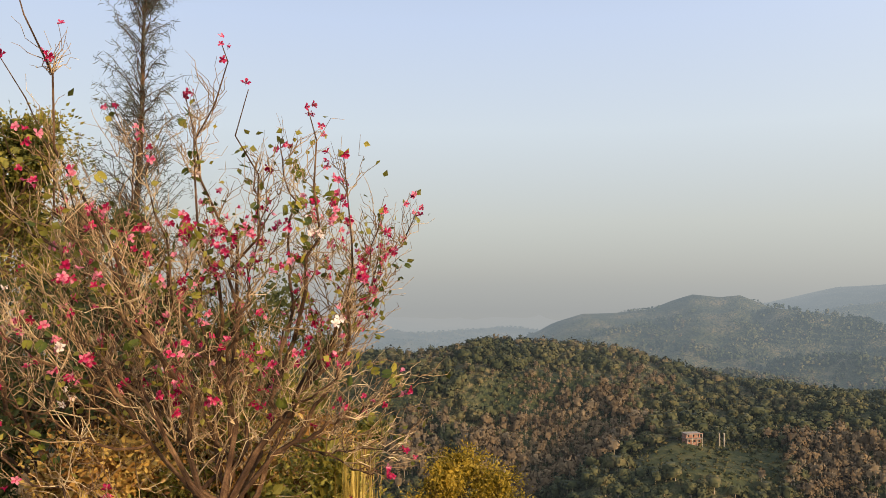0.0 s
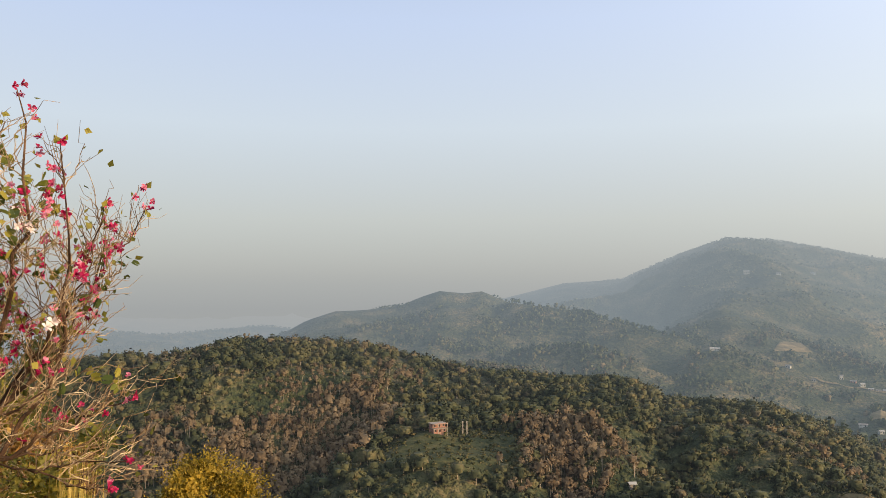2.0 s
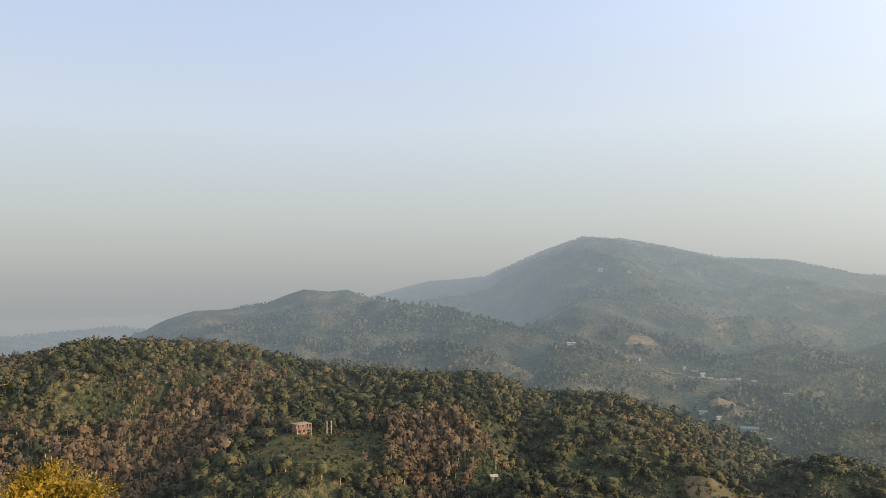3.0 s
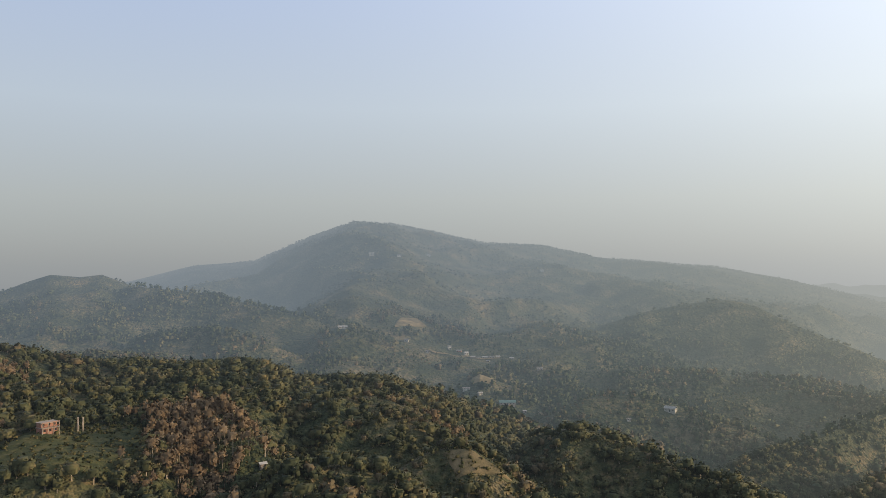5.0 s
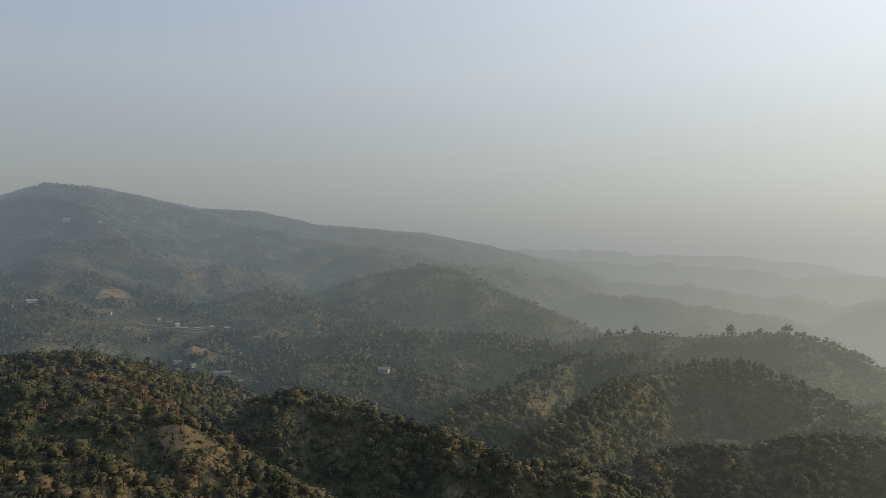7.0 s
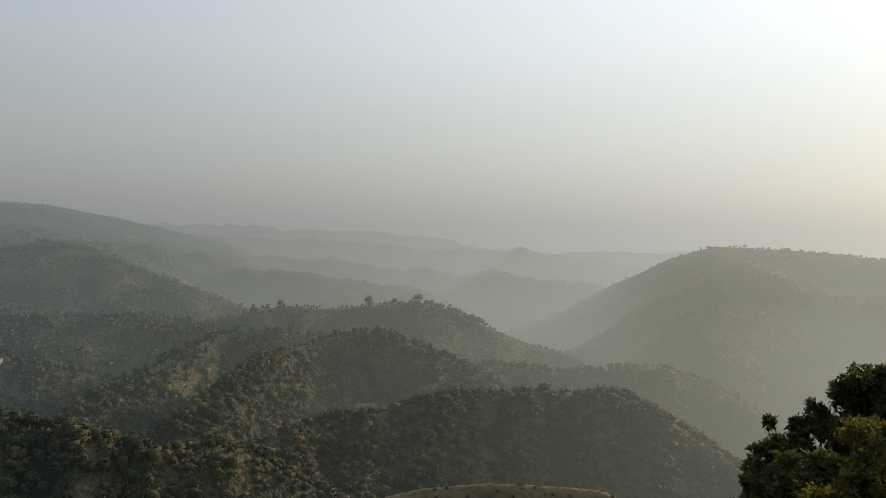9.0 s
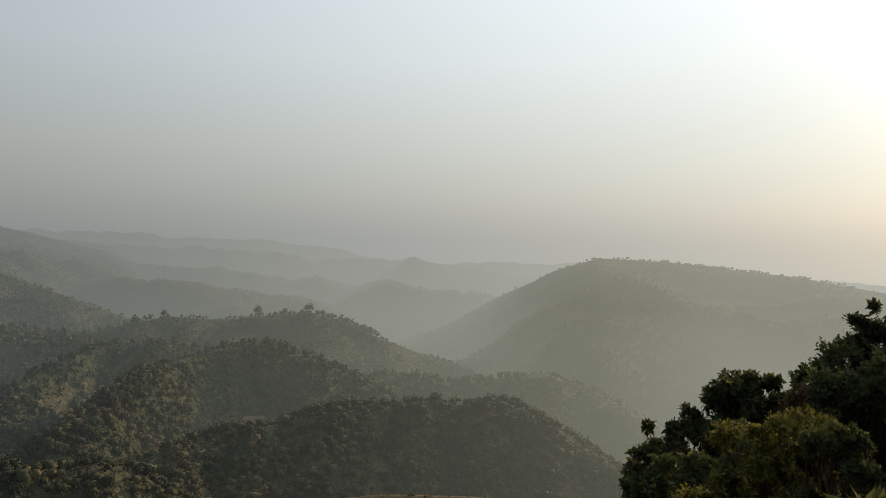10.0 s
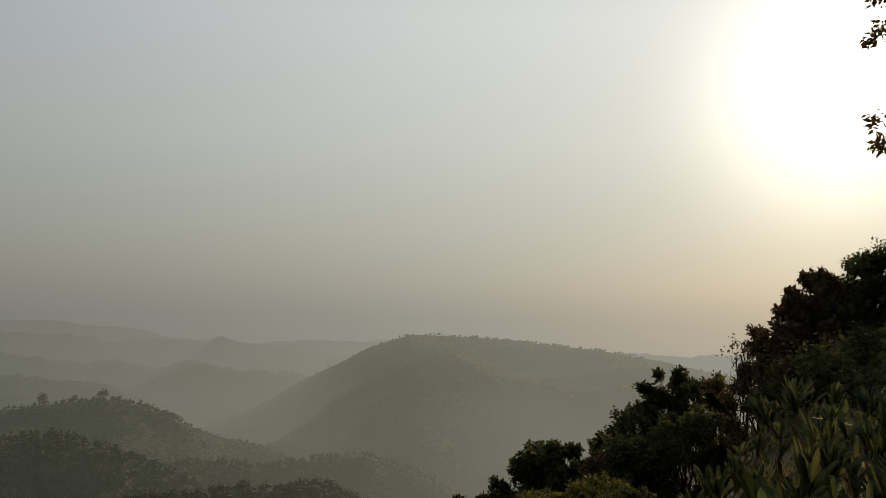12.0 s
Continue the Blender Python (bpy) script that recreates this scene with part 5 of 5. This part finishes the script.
def strap_leaf(seed, length, wide, lean, mat):
    """An upright fleshy blade with a channel, arching outward along +x; one mesh."""
    rng = np.random.default_rng(seed)
    v, f = [], []
    n = 8
    for i in range(n):
        t = i / (n - 1)
        x, z = lean * t ** 1.8 * length, length * (t - 0.25 * lean * t * t)
        w = wide * (0.7 + 0.6 * t) * (1 - t ** 9) * (1 + rng.uniform(-0.1, 0.1)) + 0.002
        v += [(x + 0.02, -w, z), (x - 0.004 - 0.1 * w, 0, z), (x + 0.02, w, z)]
    for i in range(n - 1):
        f += [(3 * i, 3 * i + 1, 3 * i + 4, 3 * i + 3), (3 * i + 1, 3 * i + 2, 3 * i + 5, 3 * i + 4)]
    return mesh_of("leaf", np.array(v), np.array(f), mat, True)


def make_strap_plants():
    rng = np.random.default_rng(14)
    kinds = [strap_leaf(k, 0.18 + 0.035 * (k % 4), 0.012 + 0.004 * (k % 3), 0.03 + 0.09 * (k % 5), STRAP) for k in range(10)]
    # the nearest plants' leaves wear the sunlit colours
    wide = [strap_leaf(40 + k, 0.24 + 0.03 * k, 0.022, 0.04 + 0.08 * k, SUNLIT_STRAP) for k in range(4)]
    stalk = mesh_of("stalk", *tube([(0, 0, -0.1), (0.01, 0.01, 0.5), (0, 0, 1.0)], [0.024, 0.020, 0.012], 6), BARK)
    spots = [(133.6, 3.3), (135.3, 3.5), (137.3, 3.2), (136.0, 4.3), (139.3, 3.6), (141.5, 3.9), (134.2, 4.6)]
    spots += [(a, r) for a, r in ((rng.uniform(127 if r > 8 else 130, 147), r) for r in rng.uniform(4.9, 15.5, 120))]
    for i, (a, r) in enumerate(spots):
        x, y, z = ground_at(a, r)
        near = r < 4.7
        plant = thing("strap_leaved_plant", "fleshy plant with upright strap leaves in sunlit colours" if near else "dark green plant with upright strap leaves", "plant", (x, y, z - 0.03), rng.uniform(0, 360), "strap-leaved plants on the slope")
        size = rng.uniform(0.9, 1.15) if near else rng.uniform(0.85, 1.3)
        up = rng.uniform(0.50, 0.68) if near else rng.uniform(0.10, 0.55)
        part("stalk", stalk, plant).matrix_local = Matrix.Diagonal((1, 1, up, 1))
        for j in range(rng.integers(9, 15)):
            t = rng.uniform(0, 360)
            ob = part("leaf", wide[rng.integers(0, 4)] if near else kinds[rng.integers(0, 10)], plant)
            c, s = bearing(t, rng.uniform(0.0, 0.03))
            ob.matrix_local = pose(s, c, up * rng.uniform(0.55, 1.0), rng.uniform(-14, 14), rng.uniform(-4, 26), t) @ Matrix.Diagonal((size, size, size * rng.uniform(0.8, 1.2), 1))


make_strap_plants()


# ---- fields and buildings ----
# fields and buildings with haze=True also emit painted haze by distance and bearing
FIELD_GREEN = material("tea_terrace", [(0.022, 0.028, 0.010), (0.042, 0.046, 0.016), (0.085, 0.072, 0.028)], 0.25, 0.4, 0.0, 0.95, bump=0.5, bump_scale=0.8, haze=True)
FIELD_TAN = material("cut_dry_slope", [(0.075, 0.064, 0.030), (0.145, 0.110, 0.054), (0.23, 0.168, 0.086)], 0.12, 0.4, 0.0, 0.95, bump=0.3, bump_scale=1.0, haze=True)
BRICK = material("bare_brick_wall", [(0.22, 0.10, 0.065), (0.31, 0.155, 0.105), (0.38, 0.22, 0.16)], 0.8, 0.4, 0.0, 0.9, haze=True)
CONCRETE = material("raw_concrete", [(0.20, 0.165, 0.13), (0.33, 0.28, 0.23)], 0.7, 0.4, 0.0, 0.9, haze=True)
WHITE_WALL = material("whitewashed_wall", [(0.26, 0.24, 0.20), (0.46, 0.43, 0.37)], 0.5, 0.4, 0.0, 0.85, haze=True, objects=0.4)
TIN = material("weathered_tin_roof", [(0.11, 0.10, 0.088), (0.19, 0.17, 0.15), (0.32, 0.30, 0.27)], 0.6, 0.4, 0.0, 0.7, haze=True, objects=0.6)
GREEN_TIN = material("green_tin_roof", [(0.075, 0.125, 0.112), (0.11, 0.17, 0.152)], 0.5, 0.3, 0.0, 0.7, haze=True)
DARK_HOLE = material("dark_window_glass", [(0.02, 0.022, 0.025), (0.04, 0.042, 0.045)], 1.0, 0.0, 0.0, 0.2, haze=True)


def field(name, label, mat, corners, lift=0.35, terraces=0.0):
    """A cleared piece of hillside between four corners (bearing, distance), lying on the land."""
    n = 36
    t = np.linspace(0, 1, n)
    U, V = np.meshgrid(t, t, indexing="ij")
    pts = np.array([bearing(a, r) for a, r in corners])
    W = [(1 - U) * (1 - V), U * (1 - V), U * V, (1 - U) * V]
    X, Y = sum(w * p[0] for w, p in zip(W, pts)), sum(w * p[1] for w, p in zip(W, pts))
    edge = np.minimum(np.minimum(U, 1 - U), np.minimum(V, 1 - V))
    Z = height(X, Y) + lift * steps(edge, 0, 0.06) - 0.4 * (edge < 0.01)
    if terraces:
        Z += terraces * np.abs(np.sin(np.hypot(X, Y) * 0.9 + 2 * rumple(X, Y, 25, 77)))
    i, j = np.meshgrid(np.arange(n - 1), np.arange(n - 1), indexing="ij")
    f = np.stack([i * n + j, (i + 1) * n + j, (i + 1) * n + j + 1, i * n + j + 1], -1).reshape(-1, 4)
    tagged(new(name, mesh_of(name, np.stack([X, Y, Z], -1).reshape(-1, 3), f, mat, True)), label, "field", kind="structure")


def seats(*looks):
    return [(a, seat(a, up)) for a, up in looks]


field("terraced_field", "green terraced field on the wooded hill below the brick house", FIELD_GREEN, [(12.4, 290), (23.4, 294), (23.2, 338), (15.2, 330)], 0.3, 0.5)
field("cut_slope", "bare tan triangular slope cut into the hillside", FIELD_TAN, seats((43.9, -13.25), (44.9, -15.2), (49.0, -15.3), (46.0, -13.2)), 0.5)
field("bare_field", "bare tan field above the village", FIELD_TAN, seats((40.2, -4.5), (42.8, -4.45), (42.1, -3.9), (41.0, -3.75)), 1.2)
field("grass_mound", "bare tan grassy knob below the village", FIELD_TAN, seats((45.9, -8.6), (47.8, -8.6), (47.4, -7.95), (46.3, -7.95)), 0.6)
field("bare_patch", "bare tan patch on the crest of the facing ridge", FIELD_TAN, seats((83.2, -14.5), (85.2, -14.5), (84.9, -14.25), (83.5, -14.25)), 0.5)
field("bank_crest", "dry tan grass along the crest of the bank below", FIELD_TAN, [(84.5, 102), (104.2, 102), (104.0, 116), (84.5, 116)], 0.2)


def road(name, label, mat, line, wide):
    """A dirt road along corners (bearing, distance), lying on the land."""
    p = np.array([bearing(a, r) for a, r in line])
    t = np.linspace(0, len(p) - 1, 60)
    c = np.stack([np.interp(t, np.arange(len(p)), p[:, k]) for k in (0, 1)], -1)
    d = unit(np.gradient(c, axis=0))
    side = np.stack([-d[:, 1], d[:, 0]], -1) * wide / 2
    v = []
    for q in (c - side, c + side):
        v.append(np.column_stack([q, height(q[:, 0], q[:, 1]) + 1.2]))
    n = len(c)
    f = np.array([(i, i + 1, n + i + 1, n + i) for i in range(n - 1)])
    tagged(new(name, mesh_of(name, np.concatenate(v), f, mat, True)), label, "road", kind="structure")


road("village_road", "pale dirt road winding through the village", FIELD_TAN, seats((42.9, -6.1), (43.3, -6.3), (44.0, -6.45), (44.8, -6.6), (45.6, -6.62), (46.4, -6.8), (47.1, -6.82), (48.0, -6.75)), 4.5)


def box(bm, x0, y0, z0, x1, y1, z1):
    v = [bm.verts.new(p) for p in ((x0, y0, z0), (x1, y0, z0), (x1, y1, z0), (x0, y1, z0), (x0, y0, z1), (x1, y0, z1), (x1, y1, z1), (x0, y1, z1))]
    for q in ((0, 3, 2, 1), (4, 5, 6, 7), (0, 1, 5, 4), (1, 2, 6, 5), (2, 3, 7, 6), (3, 0, 4, 7)):
        bm.faces.new([v[k] for k in q])


def block(name, boxes, mat, parent, label=""):
    bm = bmesh.new()
    for b in boxes:
        box(bm, *b)
    me = bpy.data.meshes.new(name)
    bm.to_mesh(me)
    bm.free()
    me.materials.append(mat)
    return part(name, me, parent, label)


def gable(name, l, d, z, rise, over, mat, parent):
    """A pitched sheet roof with thickness, its ridge along x."""
    bm = bmesh.new()
    e, t = d / 2 + over, 0.12
    x = l / 2 + over
    prof = [(-e, z - 0.1), (0, z + rise), (e, z - 0.1), (e, z - 0.1 + t), (0, z + rise + t), (-e, z - 0.1 + t)]
    a = [bm.verts.new((-x, p, q)) for p, q in prof]
    b = [bm.verts.new((x, p, q)) for p, q in prof]
    for k in range(6):
        bm.faces.new((a[k], a[(k + 1) % 6], b[(k + 1) % 6], b[k]))
    bm.faces.new((a[0], a[5], a[4], a[1]))
    bm.faces.new((a[1], a[4], a[3], a[2]))
    bm.faces.new((b[0], b[1], b[4], b[5]))
    bm.faces.new((b[1], b[2], b[3], b[4]))
    me = bpy.data.meshes.new(name)
    bm.to_mesh(me)
    bm.free()
    me.materials.append(mat)
    return part(name, me, parent)


def hut(a, r, l, d, h, turn, wall, roof, label, group="village houses", sink=0.6):
    """A low house with a pitched tin roof, door and windows on its long side."""
    l, d, h = l * 0.85, d * 0.85, h * 0.8
    x, y, z = ground_at(a, r)
    house = thing("house", label, "house", (x, y, z - sink + 0.6), -a + turn, group)
    block("wall", [(-l / 2, -d / 2, -2.5, l / 2, d / 2, h)], wall, house)
    gable("roof", l, d, h, 0.28 * d, 0.5, roof, house)
    n = max(2, int(l / 3))
    for k in range(n):
        c = -l / 2 + l * (k + 0.5) / n
        if k == n // 2:
            block("door", [(c - 0.45, -d / 2 - 0.03, 0.0, c + 0.45, -d / 2 + 0.05, min(2.0, h - 0.3))], DARK_HOLE, house)
        else:
            block("window", [(c - 0.5, -d / 2 - 0.03, 0.9, c + 0.5, -d / 2 + 0.05, min(2.0, h - 0.3))], DARK_HOLE, house)
    return house


def brick_house():
    x, y, z = ground_at(*HOUSE)
    house = thing("brick_house", "unfinished two-storey brick house with open balconies in a clearing", "house", (x, y, z + 0.3), -17 + 28)
    house.scale = (0.72, 0.72, 0.72)
    block("ground_floor_wall", [(-4.2, -2.8, -3, 4.2, 3, 2.5)], BRICK, house)
    block("floor_slab", [(-4.6, -3.9, 2.5, 4.6, 3.2, 2.75)], CONCRETE, house)
    block("upper_wall", [(-4.2, -1.6, 2.75, 4.2, 3, 5.2)], BRICK, house)
    block("roof_slab", [(-4.7, -3.9, 5.2, 4.7, 3.3, 5.45)], CONCRETE, house)
    block("parapet", [(-4.7, -3.9, 3.6, 4.6, -3.75, 3.8), (-4.7, -3.9, 5.45, 4.7, -3.7, 5.7)], BRICK, house)
    for k in range(4):
        c = -4.4 + k * 2.93
        block("column", [(c - 0.15, -3.8, -3, c + 0.15, -3.5, 5.2)], CONCRETE, house)
    for k in range(3):
        c = -2.9 + k * 2.93
        block("window", [(c - 0.55, -1.66, 3.5, c + 0.55, -1.55, 4.7)], DARK_HOLE, house)
        block("window", [(c - 0.55, -2.86, 0.8, c + 0.55, -2.75, 2.0)], DARK_HOLE, house)


brick_house()
for a, r in POSTS:
    x, y, z = ground_at(a, r)
    pole = thing("concrete_post", "pale concrete post in the clearing", "post", (x, y, z), group="posts by the brick house")
    block("shaft", [(-0.22, -0.22, -1.5, 0.22, 0.22, 5.0)], CONCRETE, pole)
    block("cap", [(-0.28, -0.28, 5.0, 0.28, 0.28, 5.15)], CONCRETE, pole)

for (a, up, l, d, h, turn, wall, label), (_, r) in zip(VILLAGE, SITES):
    hut(a, r, 0.8 * l, 0.8 * d, 0.85 * h, turn, (WHITE_WALL, BRICK, CONCRETE)[wall], TIN, label, sink=0.6)
for (a, up, l, d, h, turn, wall, label), (_, r), roof in zip(VALLEY, SITES[-2:], (GREEN_TIN, TIN)):
    hut(a, r, l, d, h, turn, (WHITE_WALL, BRICK, CONCRETE)[wall], roof, label, "valley buildings", sink=0.6)
